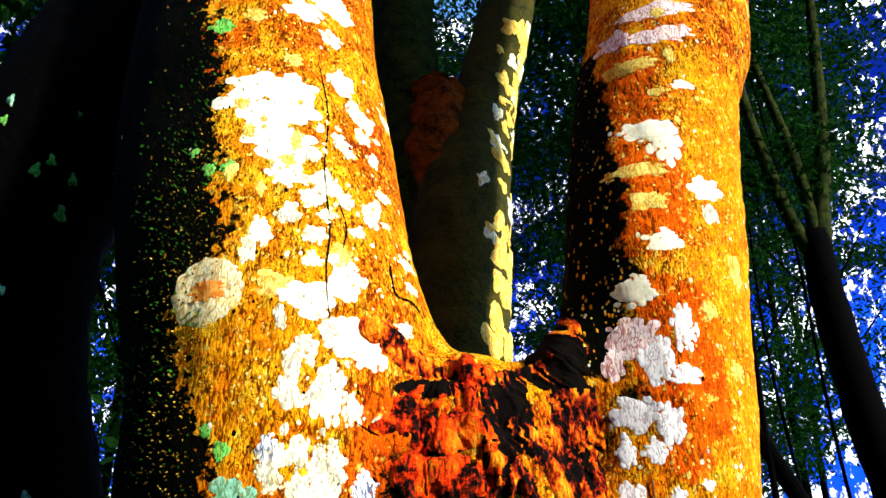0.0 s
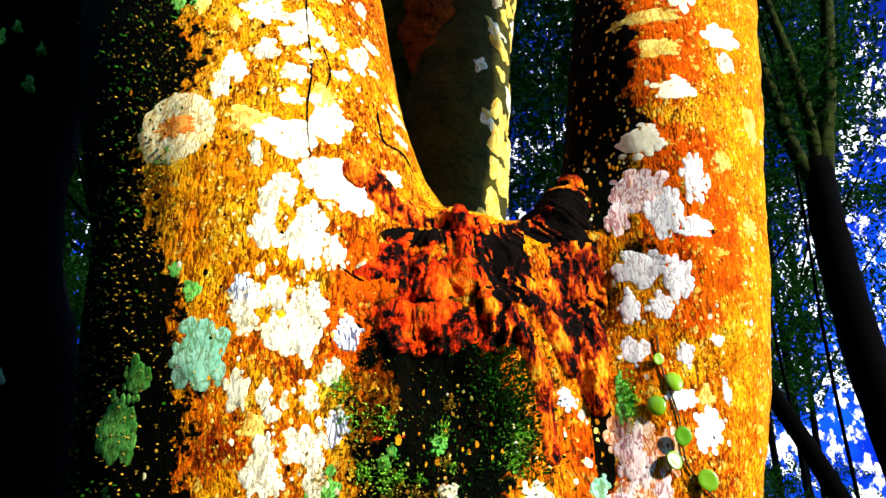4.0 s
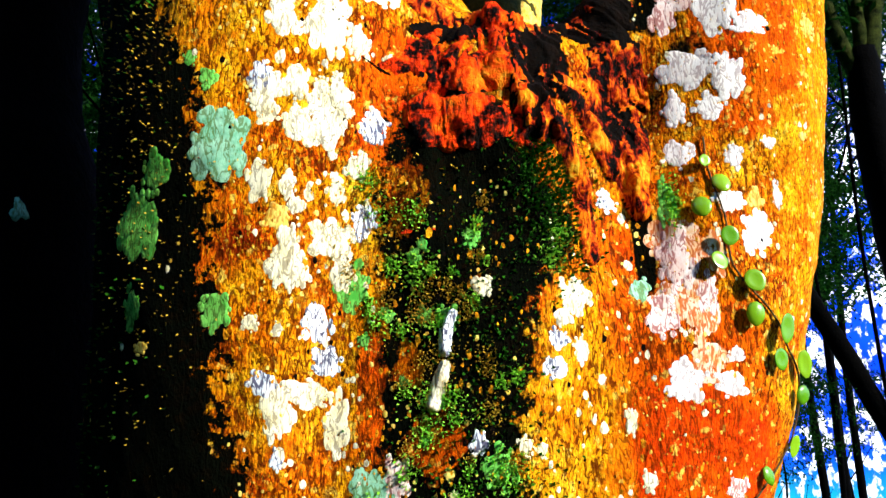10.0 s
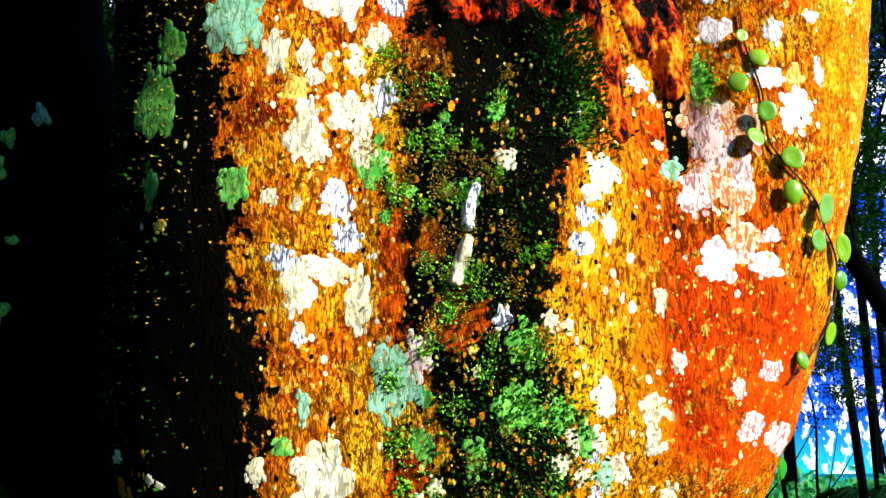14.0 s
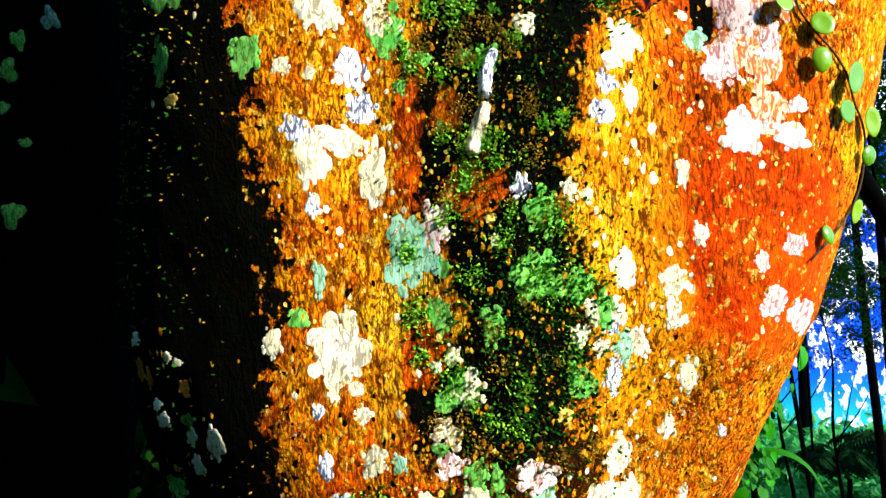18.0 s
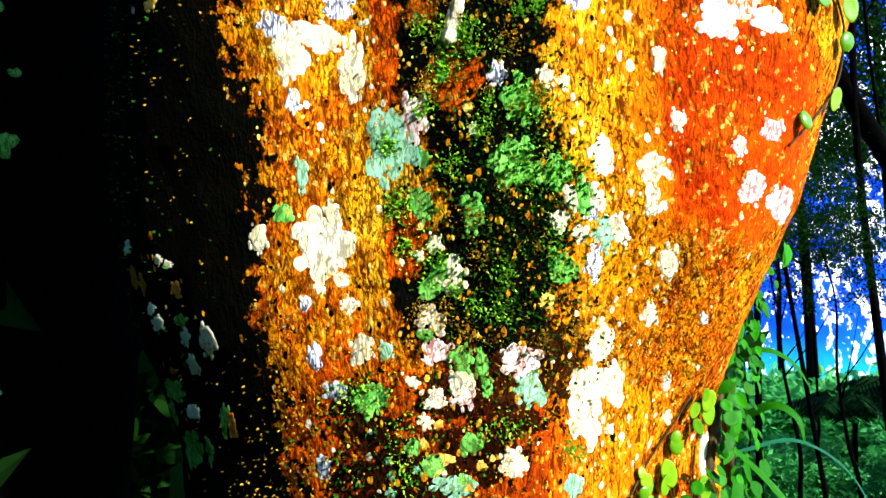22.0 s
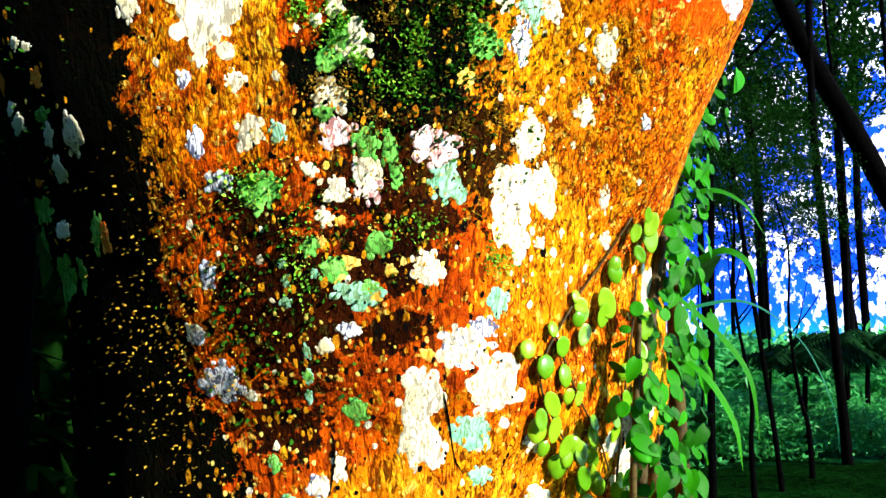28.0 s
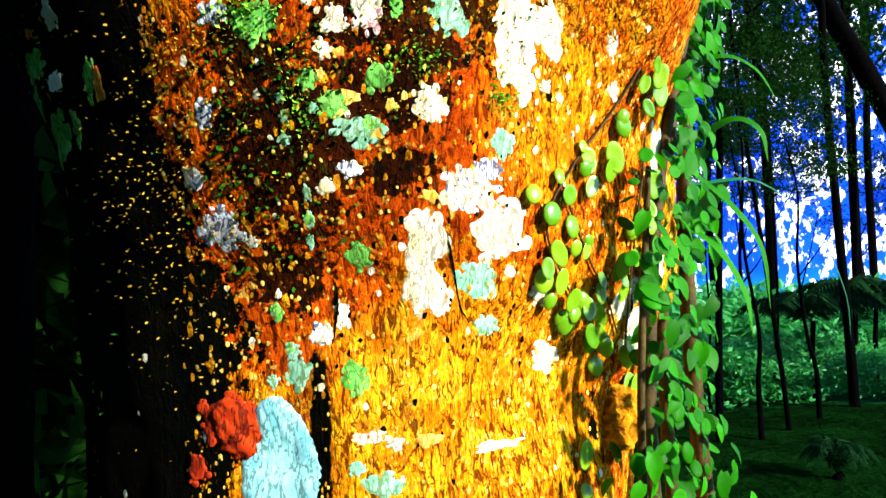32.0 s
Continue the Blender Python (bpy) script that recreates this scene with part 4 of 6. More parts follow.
BLUISH_A = [(0.296, 1.844, 0.045, 0.058), (0.328, 1.823, 0.034, 0.025), (-0.199, 1.714, 0.032, 0.039), (-0.089, 1.68, 0.026, 0.026), (-0.094, 1.668, 0.03, 0.027), (0.304, 1.663, 0.021, 0.03),
    (0.157, 1.611, 0.028, 0.023), (0.293, 1.612, 0.039, 0.026), (-0.1, 1.581, 0.023, 0.024), (-0.101, 1.573, 0.028, 0.032), (-0.145, 1.472, 0.026, 0.043), (0.092, 1.455, 0.025, 0.023),
    (-0.137, 1.434, 0.028, 0.034), (0.09, 1.427, 0.029, 0.024), (-0.196, 1.412, 0.028, 0.028), (0.012, 1.355, 0.018, 0.025), (-0.182, 1.341, 0.014, 0.022), (0.094, 1.238, 0.023, 0.033),
    (0.097, 1.182, 0.021, 0.034), (-0.177, 1.153, 0.013, 0.017)]
BLUISH_B = [(0.215, 1.126, 0.01, 0.016), (-0.172, 1.1, 0.016, 0.028), (-0.154, 1.069, 0.026, 0.019), (-0.171, 0.994, 0.017, 0.022),
    (-0.055, 0.945, 0.019, 0.014), (0.057, 0.942, 0.026, 0.021), (-0.188, 0.943, 0.016, 0.017), (0.039, 0.927, 0.048, 0.033), (-0.171, 0.903, 0.042, 0.035), (-0.091, 0.81, 0.021, 0.018)]
DIM_A = [(-0.314, 1.627, 0.034, 0.042), (-0.338, 1.578, 0.049, 0.078), (-0.34, 1.493, 0.023, 0.045), (-0.064, 1.239, 0.023, 0.035), (-0.28, 1.04, 0.015, 0.029)]
# crusts on the shaded flank
SHADE_WHITE = [(-0.343, 1.203, 0.014, 0.013), (-0.33, 1.198, 0.015, 0.008), (-0.319, 1.124, 0.02, 0.02), (-0.366, 1.155, 0.02, 0.014), (-0.356, 1.139, 0.025, 0.019), (-0.398, 1.222, 0.022, 0.018),
    (-0.316, 1.094, 0.02, 0.027), (-0.327, 1.044, 0.02, 0.022)]
SHADE_GREEN = [(-0.322, 1.14, 0.023, 0.015), (-0.361, 1.066, 0.05, 0.03), (-0.372, 1.038, 0.03, 0.03), (-0.345, 0.998, 0.05, 0.05), (-0.311, 1.001, 0.014, 0.033), (-0.285, 1.032, 0.008, 0.031)]
SHADE_RUST = [(-0.323, 1.172, 0.016, 0.018), (-0.377, 1.182, 0.016, 0.024), (-0.394, 1.19, 0.018, 0.03), (-0.348, 1.088, 0.014, 0.008), (-0.273, 1.03, 0.012, 0.031)]
PLATE_A = [(-0.13, 0.709, 0.067, 0.076)]
ROUND_A = [(0.269, 1.656, 0.013, 0.014), (0.282, 1.63, 0.021, 0.025), (0.261, 1.602, 0.025, 0.024), (0.28, 1.568, 0.023, 0.021), (0.268, 1.54, 0.023, 0.021), (0.303, 1.52, 0.025, 0.024),
    (0.303, 1.486, 0.021, 0.025), (0.335, 1.475, 0.02, 0.032), (0.329, 1.441, 0.023, 0.023), (0.362, 1.439, 0.017, 0.03), (0.361, 1.406, 0.019, 0.021), (0.355, 1.353, 0.014, 0.025),
    (0.312, 1.324, 0.017, 0.02), (0.205, 1.032, 0.012, 0.019), (0.223, 1.029, 0.012, 0.031), (0.21, 1.012, 0.013, 0.019), (0.184, 0.993, 0.019, 0.021), (0.173, 0.963, 0.012, 0.031),
    (0.143, 0.96, 0.017, 0.016), (0.139, 0.948, 0.016, 0.015), (0.217, 0.937, 0.012, 0.03), (0.146, 0.933, 0.011, 0.022), (0.123, 0.924, 0.017, 0.019), (0.107, 0.907, 0.021, 0.022)]
ROUND_B = [(0.213, 0.901, 0.01, 0.025), (0.128, 0.896, 0.016, 0.022), (0.195, 0.892, 0.014, 0.018), (0.128, 0.877, 0.016, 0.016), (0.112, 0.873, 0.017, 0.025), (0.14, 0.873, 0.011, 0.016),
    (0.194, 0.866, 0.008, 0.018), (0.177, 0.861, 0.014, 0.025), (0.1, 0.85, 0.018, 0.023), (0.115, 0.848, 0.016, 0.025), (0.178, 0.834, 0.013, 0.019), (0.156, 0.834, 0.009, 0.021),
    (0.125, 0.831, 0.016, 0.023), (0.137, 0.826, 0.017, 0.022), (0.14, 0.82, 0.015, 0.023), (0.153, 0.817, 0.015, 0.017), (0.119, 0.812, 0.018, 0.02), (0.157, 0.812, 0.014, 0.023),
    (0.121, 0.808, 0.018, 0.023), (0.143, 0.793, 0.015, 0.025), (0.145, 0.787, 0.016, 0.024), (0.161, 0.786, 0.016, 0.02), (0.161, 0.781, 0.016, 0.022), (0.185, 0.767, 0.015, 0.024)]
ROUND_C = [(0.153, 0.76, 0.022, 0.021), (0.206, 0.759, 0.01, 0.021), (0.191, 0.732, 0.014, 0.031), (0.133, 0.676, 0.017, 0.029), (0.135, 0.64, 0.018, 0.018)]

seed = 100
for mat, lists, label in ((WHITE, (WHITE_A, WHITE_B, WHITE_C, WHITE_D, WHITE_E, WHITE_F), "creamy white lichen"), (BLUISH, (BLUISH_A, BLUISH_B), "bluish white lichen"),
                          (PINK, (PINK_A,), "pinkish lichen"), (TEAL, (TEAL_A, TEAL_B), "blue-green lichen"), (GREEN, (GREEN_A, GREEN_B, DIM_A), "green lichen"),
                          (YELLOW, (YELLOW_A, YELLOW_B), "yellow lichen"), (RED_BARK, (RUST_A,), "rust-red crust")):
    for rows in lists:
        for x, z, w, h in rows:
            seed += 1
            lift = 0.00015 + (seed * 37 % 100) / 100 * 0.0002 + (0.0015 if mat is RED_BARK else 0)
            made = crust(x, z, w * 1.08, h * 1.08, lift, seed, 40 if w > 0.03 else 26, 0.22)
            cool = mat in (WHITE, BLUISH) and x > 0.2 and 1.3 < z < 1.93
            if made:
                part("lichen", mesh_of("lichen", *made, COOL if cool else WHITE_SOLID if mat is WHITE and w > 0.035 and z > 1.72 else mat), None, trunk, "bluish white lichen" if cool else label)
for mat, rows, label in ((WHITE_SOLID, SHADE_WHITE, "pale lichen on the shaded flank"), (GREEN, SHADE_GREEN, "green lichen on the shaded flank"), (ORANGE_HEART, SHADE_RUST, "rusty lichen on the shaded flank")):
    for x, z, w, h in rows:
        seed += 1
        made = crust(x, z, w, h, 0.0004, seed, 30, 0.3)
        if made:
            part("lichen", mesh_of("lichen", *made, mat), None, trunk, label)
for x, z, w, h, mat in ((0.232, 0.965, 0.022, 0.078, WHITE), (0.225, 0.855, 0.03, 0.04, WHITE), (0.205, 0.83, 0.03, 0.03, WHITE), (0.205, 0.79, 0.03, 0.045, WHITE)):
    seed += 1
    made = crust(x, z, w, h, 0.001, seed)
    if made:
        part("lichen", mesh_of("lichen", *made, mat), None, trunk, "creamy white lichen")
for x, z, w, h in ((0.228, 1.562, 0.058, 0.07), (0.247, 1.489, 0.052, 0.06), (0.216, 1.499, 0.041, 0.05), (0.253, 1.438, 0.053, 0.05), (0.269, 1.551, 0.032, 0.05)):
    seed += 1
    made = crust(x, z, w, h, 0.0001, seed, 40, 0.22, 0.0002)
    if made:
        part("lichen", mesh_of("lichen", *made, PEACH), None, trunk, "thin peach-coloured lichen")
# a ring of pale lichen with a rusty heart
for w, h, lift, mat, label in ((0.135, 0.138, 0.0004, WHITE_RING, "pale lichen ring"), (0.070, 0.050, 0.0009, ORANGE_HEART, "rusty heart of the lichen ring")):
    made = crust(-0.297, 1.917, w, h, lift, 900, 44, 0.10 if w > 0.1 else 0.5, 0.0003, 0.0)
    part("lichen", mesh_of("lichen", *made, mat), None, trunk, label)
for x, z, w, h in PLATE_A:
    v, f = slab([(x - 0.012, z + h * 0.62, w * 0.35), (x, z + h * 0.2, w * 0.8), (x, z - h * 0.2, w * 1.1), (x - 0.004, z - h * 0.6, w * 0.9)], 0.0045, 77, 0.18, 25, 14)
    part("bark_plate", mesh_of("bark_plate", v, f, CYAN), None, tree, "loose bark plate with blue-green lichen")

rng = random.Random(8)
for cx, cz, rx, rz, count, mat in ((-0.13, 2.10, 0.10, 0.38, 44, WHITE), (-0.14, 1.72, 0.07, 0.16, 16, WHITE), (-0.04, 1.42, 0.08, 0.26, 9, GREEN), (-0.02, 1.12, 0.2, 0.16, 8, WHITE), (-0.06, 1.08, 0.1, 0.1, 5, GREEN), (0.42, 2.1, 0.12, 0.4, 10, YELLOW), (0.10, 1.22, 0.05, 0.25, 6, WHITE), (-0.27, 2.2, 0.08, 0.3, 10, YELLOW)):
    for _ in range(count):
        seed += 1
        s = rng.uniform(0.010, 0.030)
        made = crust(cx + rng.gauss(0, rx * 0.5), cz + rng.gauss(0, rz * 0.5), s, s * rng.uniform(0.9, 1.9), 0.0005, seed, 24, 0.2)
        if made:
            part("lichen", mesh_of("lichen", *made, mat), None, trunk)

# tiny crusts and flakes, past counting
def flecks(name, mat, count, size, seed, zone, label, tall=1.3):
    """Small uneven scales scattered on the bark; zone gives the likelihood at x, z."""
    rng = np.random.default_rng(seed)
    verts, faces = [], []
    while count > 0:
        x, z = rng.uniform(-0.56, 0.62), rng.uniform(0.45, 2.75)
        if rng.random() > (0 if -0.09 < x < 0.2 and 1.62 < z < 1.88 else 1) * zone(x, z) * (0.06 if x < -0.22 + 0.10 * min(0, 1.5 - z) else 1):
            count -= 0.02
            continue
        p, nn = on_skin(x, z)
        count -= 1
        if p is None:
            continue
        a = nn.cross(Vector((0, 0, 1)))
        if a.length < 0.05:
            continue
        a.normalize()
        b = a.cross(nn)
        s = size * rng.uniform(0.45, 1.3) * (1.6 if rng.random() < 0.06 else 1)
        n0, seg = len(verts), 6
        verts.append(p + nn * 0.0008)
        t0 = rng.uniform(0, 6)
        for k in range(seg):
            w = t0 + k * 6.283 / seg
            r = s * rng.uniform(0.6, 1.2)
            verts.append(p + a * math.cos(w) * r + b * math.sin(w) * r * tall + nn * 0.0003)
        faces += [(n0, n0 + 1 + k, n0 + 1 + (k + 1) % seg) for k in range(seg)]
    return part(name, mesh_of(name, verts, faces, mat), None, tree, label, "stuff")


bell = lambda x, z, cx, cz, rx, rz: math.exp(-((x - cx) / rx) ** 2 - ((z - cz) / rz) ** 2)
flecks("white_specks", WHITE, 900, 0.0032, 1, lambda x, z: (0.05 if -0.09 < x < 0.075 and 1.1 < z < 1.72 else 1) * (0.06 + 0.8 * bell(x, z, -0.13, 1.75, 0.06, 0.35) + 0.5 * bell(x, z, 0.12, 1.2, 0.07, 0.4)), "white lichen specks")
flecks("yellow_specks", YELLOW, 4200, 0.0019, 2, lambda x, z: 0.25 + 0.6 * bell(x, z, -0.30, 1.9, 0.15, 0.5) + 0.5 * bell(x, z, 0.45, 1.9, 0.1, 0.6) + 0.4 * bell(x, z, 0.05, 0.75, 0.3, 0.2), "yellow lichen specks")
flecks("ochre_specks", TORN, 5200, 0.0022, 3, lambda x, z: 0.5 + 0.5 * bell(x, z, 0.0, 1.0, 0.35, 0.25), "ochre bark scales", 1.8)
flecks("dark_specks", DIRT_SHADE, 800, 0.0022, 4, lambda x, z: min(1, 0.02 + 0.9 * bell(x, z, -0.40, 1.5, 0.12, 1.2) + 0.9 * bell(x, z, -0.15, 0.95, 0.2, 0.2) + 0.7 * bell(x, z, 0, 1.3, 0.12, 0.4)), "sooty specks", 1.5)


def tufts(name, mat, zones, size, seed, label):
    """Moss: small pointed leaflets that stand off the bark, in zones of x, z, half-width, half-height, count."""
    rng = np.random.default_rng(seed)
    verts, faces = [], []
    for cx, cz, rx, rz, count in zones:
        for _ in range(count):
            x, z = cx + rng.normal() * rx * 0.42, cz + rng.normal() * rz * 0.42
            p, nn = on_skin(x, z)
            if p is None:
                continue
            d = (nn * rng.uniform(0.3, 1.0) + Vector(rng.normal(size=3)) * 0.55).normalized()
            a = d.cross(Vector(rng.normal(size=3))).normalized()
            s = size * rng.uniform(0.5, 1.4)
            n0 = len(verts)
            verts += [p - nn * 0.001 + a * s * 0.3, p - nn * 0.001 - a * s * 0.3, p + d * s * 0.6 - a * s * 0.28 + nn * 0.001, p + d * s + nn * 0.001, p + d * s * 0.6 + a * s * 0.28 + nn * 0.001]
            faces += [(n0, n0 + 1, n0 + 2, n0 + 4), (n0 + 2, n0 + 3, n0 + 4)]
    return part(name, mesh_of(name, verts, faces, mat, False), None, tree, label, "stuff")


rng = random.Random(51)


def clumps(n):
    """Cushions of moss down the cleft."""
    out = []
    for _ in range(n):
        r = rng.uniform(0.006, 0.017)
        out.append((rng.gauss(-0.01, 0.038), rng.uniform(1.08, 1.62), r, r * 1.2, int(r * 9500)))
    return out


tufts("dark_moss", MOSS, [(0.03, 1.22, 0.09, 0.14, 1500), (0.03, 1.45, 0.06, 0.16, 500), (0.074, 1.658, 0.03, 0.05, 700), (0.089, 1.598, 0.05, 0.08, 900), (0.105, 1.55, 0.05, 0.05, 400), (-0.005, 1.496, 0.09, 0.22, 450), (-0.005, 1.229, 0.09, 0.17, 450),
                          (0.02, 1.13, 0.08, 0.06, 300), (-0.1, 1.02, 0.12, 0.08, 300), (0.115, 1.629, 0.03, 0.05, 500), (-0.134, 0.94, 0.09, 0.10, 200),
                          (-0.416, 1.498, 0.14, 0.9, 900), (-0.35, 2.085, 0.08, 0.5, 500)], 0.0042, 21, "dark green moss")
tufts("bright_moss", MOSS_BRIGHT, clumps(30) + [(0.098, 1.564, 0.02, 0.015, 160), (-0.029, 1.47, 0.014, 0.014, 110), (-0.062, 1.465, 0.014, 0.012, 110), (-0.048, 1.509, 0.012, 0.015, 80), (-0.058, 1.405, 0.012, 0.012, 80),
                                   (0.022, 1.532, 0.008, 0.008, 40), (0.04, 1.329, 0.035, 0.03, 260), (0.035, 1.27, 0.045, 0.035, 300), (0.07, 1.266, 0.03, 0.03, 150), (0.06, 1.201, 0.02, 0.04, 160),
                                   (-0.059, 1.189, 0.02, 0.03, 120), (0.233, 1.614, 0.012, 0.04, 220), (-0.084, 1.587, 0.03, 0.02, 140), (-0.019, 1.382, 0.05, 0.02, 200), (-0.09, 1, 0.02, 0.06, 160),
                                   (0.005, 1.03, 0.04, 0.02, 150), (0.071, 1.001, 0.02, 0.02, 120), (-0.131, 1.066, 0.03, 0.02, 120)], 0.0034, 22, "bright green moss")
tufts("ochre_moss", MOSS_OCHRE, clumps(34) + [(0, 1.417, 0.13, 0.35, 700), (-0.322, 1.841, 0.10, 0.6, 1500), (-0.02, 1.06, 0.25, 0.15, 900), (0.061, 1.161, 0.12, 0.1, 500), (-0.211, 0.921, 0.12, 0.2, 600),
                                 (0.147, 1.123, 0.12, 0.12, 900), (0.131, 1.621, 0.06, 0.12, 350), (-0.094, 1.586, 0.05, 0.12, 700)], 0.0026, 23, "ochre moss")


# ---- creeping fern with round leaves ----
def round_leaf(w, h, seed):
    """A thick, slightly domed oval leaf, its plane x y."""
    rng = random.Random(seed)
    seg, verts, faces = 18, [], []
    cup = rng.uniform(-0.10, 0.16)
    for q, z in ((0.0, 1.0), (0.55, 0.86), (0.92, 0.42), (1.0, 0.0)):
        for k in range(1 if q == 0 else seg):
            a = 2 * math.pi * k / seg
            tip = 1 + 0.10 * max(0, -math.sin(a)) ** 6
            verts.append((w / 2 * q * math.cos(a), h / 2 * q * math.sin(a) * tip, w * (0.10 * z + cup * q * q)))
    top = len(verts)
    verts += [(x, y, z - w * (0.05 if i < 1 + 2 * seg else 0.02)) for i, (x, y, z) in enumerate(verts[:top - seg])]
    faces += [(0, 1 + k, 1 + (k + 1) % seg) for k in range(seg)]
    for r in range(2):
        a, b = 1 + r * seg, 1 + (r + 1) * seg
        faces += [(a + k, b + k, b + (k + 1) % seg, a + (k + 1) % seg) for k in range(seg)]
    faces += [(top, top + 1 + (k + 1) % seg, top + 1 + k) for k in range(seg)]
    a, b = top + 1, top + 1 + seg
    faces += [(a + (k + 1) % seg, b + (k + 1) % seg, b + k, a + k) for k in range(seg)]
    a, b = top + 1 + seg, 1 + 2 * seg
    faces += [(a + (k + 1) % seg, b + (k + 1) % seg, b + k, a + k) for k in range(seg)]
    return verts, faces


LEAF_MESHES = [mesh_of("leaf", *round_leaf(w, 1.0, k), FERN) for k, w in enumerate((0.95, 0.8, 0.62, 0.9))]


def stalk_on_skin(rows, r, away=0.003):
    c = spline(rows, 6)
    pts = []
    for x, z in c[:, :2]:
        p, nn = on_skin(x, z)
        if p is not None:
            pts.append(p + nn * away)
    return tube(pts, [r] * len(pts), 6)


fern = thing("creeping_fern", "creeping fern with round fleshy leaves on the bark", "fern", (0.2, 1.05, 0.9))
for rows in ([(0.272, 1.688), (0.272, 1.645), (0.281, 1.593), (0.286, 1.535), (0.318, 1.496), (0.347, 1.46), (0.37, 1.417), (0.364, 1.369), (0.322, 1.321), (0.296, 1.296)],
             [(0.205, 1.045), (0.175, 1.003), (0.134, 0.952), (0.106, 0.9), (0.12, 0.85), (0.151, 0.8)],
             [(0.214, 0.985), (0.21, 0.95), (0.201, 0.9), (0.193, 0.831), (0.189, 0.771)], [(0.122, 0.931), (0.141, 0.88), (0.166, 0.83), (0.18, 0.79)]):
    v, f = stalk_on_skin(rows, 0.0011)
    part("stalk", mesh_of("stalk", v, f, STALK), None, fern)
rng = random.Random(31)


def pin_leaf(parent, p, nn, w, h, spin, name="leaf"):
    ob = new(name, LEAF_MESHES[1 if w / h > 0.7 else 2] if w / h < 0.86 else LEAF_MESHES[rng.choice((0, 3))])
    d = (nn * 0.7 + Vector((0.1, -0.65, 0.1)) + Vector((rng.uniform(-0.35, 0.35), 0, rng.uniform(-0.35, 0.35)))).normalized()
    q = d.to_track_quat("Z", "Y").to_matrix().to_4x4()
    ob.parent = parent
    ob.matrix_parent_inverse = Matrix.Translation(-parent.location)
    ob.matrix_basis = Matrix.Translation(p + nn * rng.uniform(0.006, 0.011)) @ q @ pose(0, 0, 0, 0, 0, spin) @ Matrix.Diagonal((h, h, h, 1))
    return ob


for rows in (ROUND_A, ROUND_B, ROUND_C):
    for x, z, w, h in rows:
        p, nn = on_skin(x, z)
        if p is None:
            p, nn, _, _ = SKIN.find_nearest(Vector((x, 1.1, z)))
        if p is not None:
            pin_leaf(fern, p, nn, w * 0.98, h * 1.0, rng.uniform(-25, 25))
            q, qn = on_skin(x + rng.uniform(-0.016, 0.016), z + rng.uniform(-0.02, 0.02))
            if z < 1.1 and q is not None and rng.random() < 0.6:
                pin_leaf(fern, q, qn, w * 0.75, h * 0.8, rng.uniform(-40, 40))

# ---- climbing vine on the shaded flank ----
def heart_leaf(seed):
    """A pointed leaf, folded along its midrib; it hangs from the origin along -y, 1 long."""
    rng = random.Random(seed)
    n, verts, faces = 9, [], []
    fold, bend = rng.uniform(0.10, 0.3), rng.uniform(0.05, 0.35)
    for k in range(n + 1):
        q = k / n
        w = 0.36 * math.sin(math.pi * min(1, q * 0.93 + 0.07)) ** 0.75 * (1 - 0.35 * q) + (0.04 if k == 0 else 0)
        if k == n:
            w = 0.0
        z = -bend * q * q
        for u in (-1, -0.5, 0, 0.5, 1):
            verts.append((u * w, -q + (0.06 * (1 - q) * abs(u)), z + abs(u) * w * fold))
    for k in range(n):
        for j in range(4):
            a = k * 5 + j
            faces.append((a, a + 1, a + 6, a + 5))
    return verts, faces


HEARTS = []
for k in range(4):
    me = mesh_of("leaf", *heart_leaf(k), VINE_LEAF)
    HEARTS.append(me)
VINE_ROUND = [mesh_of("leaf", *round_leaf(w, 1.0, 20 + k), VINE_LEAF) for k, w in enumerate((0.95, 0.8, 0.9))]
vine = thing("climbing_vine", "climbing vine with glossy pointed leaves on the trunk", "vine", (0.27, 1.25, 0.0))
rng = random.Random(77)
STEMS = [[(0.28, 1.20, -0.05, 0.010), (0.235, 1.19, 0.35, 0.009), (0.205, 1.17, 0.65, 0.008), (0.225, 1.19, 0.9, 0.007), (0.27, 1.23, 1.08, 0.006), (0.31, 1.25, 1.2, 0.004)],
         [(0.31, 1.27, -0.05, 0.008), (0.255, 1.25, 0.4, 0.008), (0.24, 1.25, 0.75, 0.007), (0.265, 1.27, 1.0, 0.006), (0.30, 1.30, 1.15, 0.004)],
         [(0.22, 1.17, 0.0, 0.006), (0.195, 1.15, 0.5, 0.005), (0.19, 1.13, 0.72, 0.004), (0.21, 1.14, 0.95, 0.003)],
         [(0.36, 1.36, -0.05, 0.012), (0.31, 1.34, 0.45, 0.011), (0.29, 1.33, 0.85, 0.01), (0.32, 1.36, 1.2, 0.007)]]
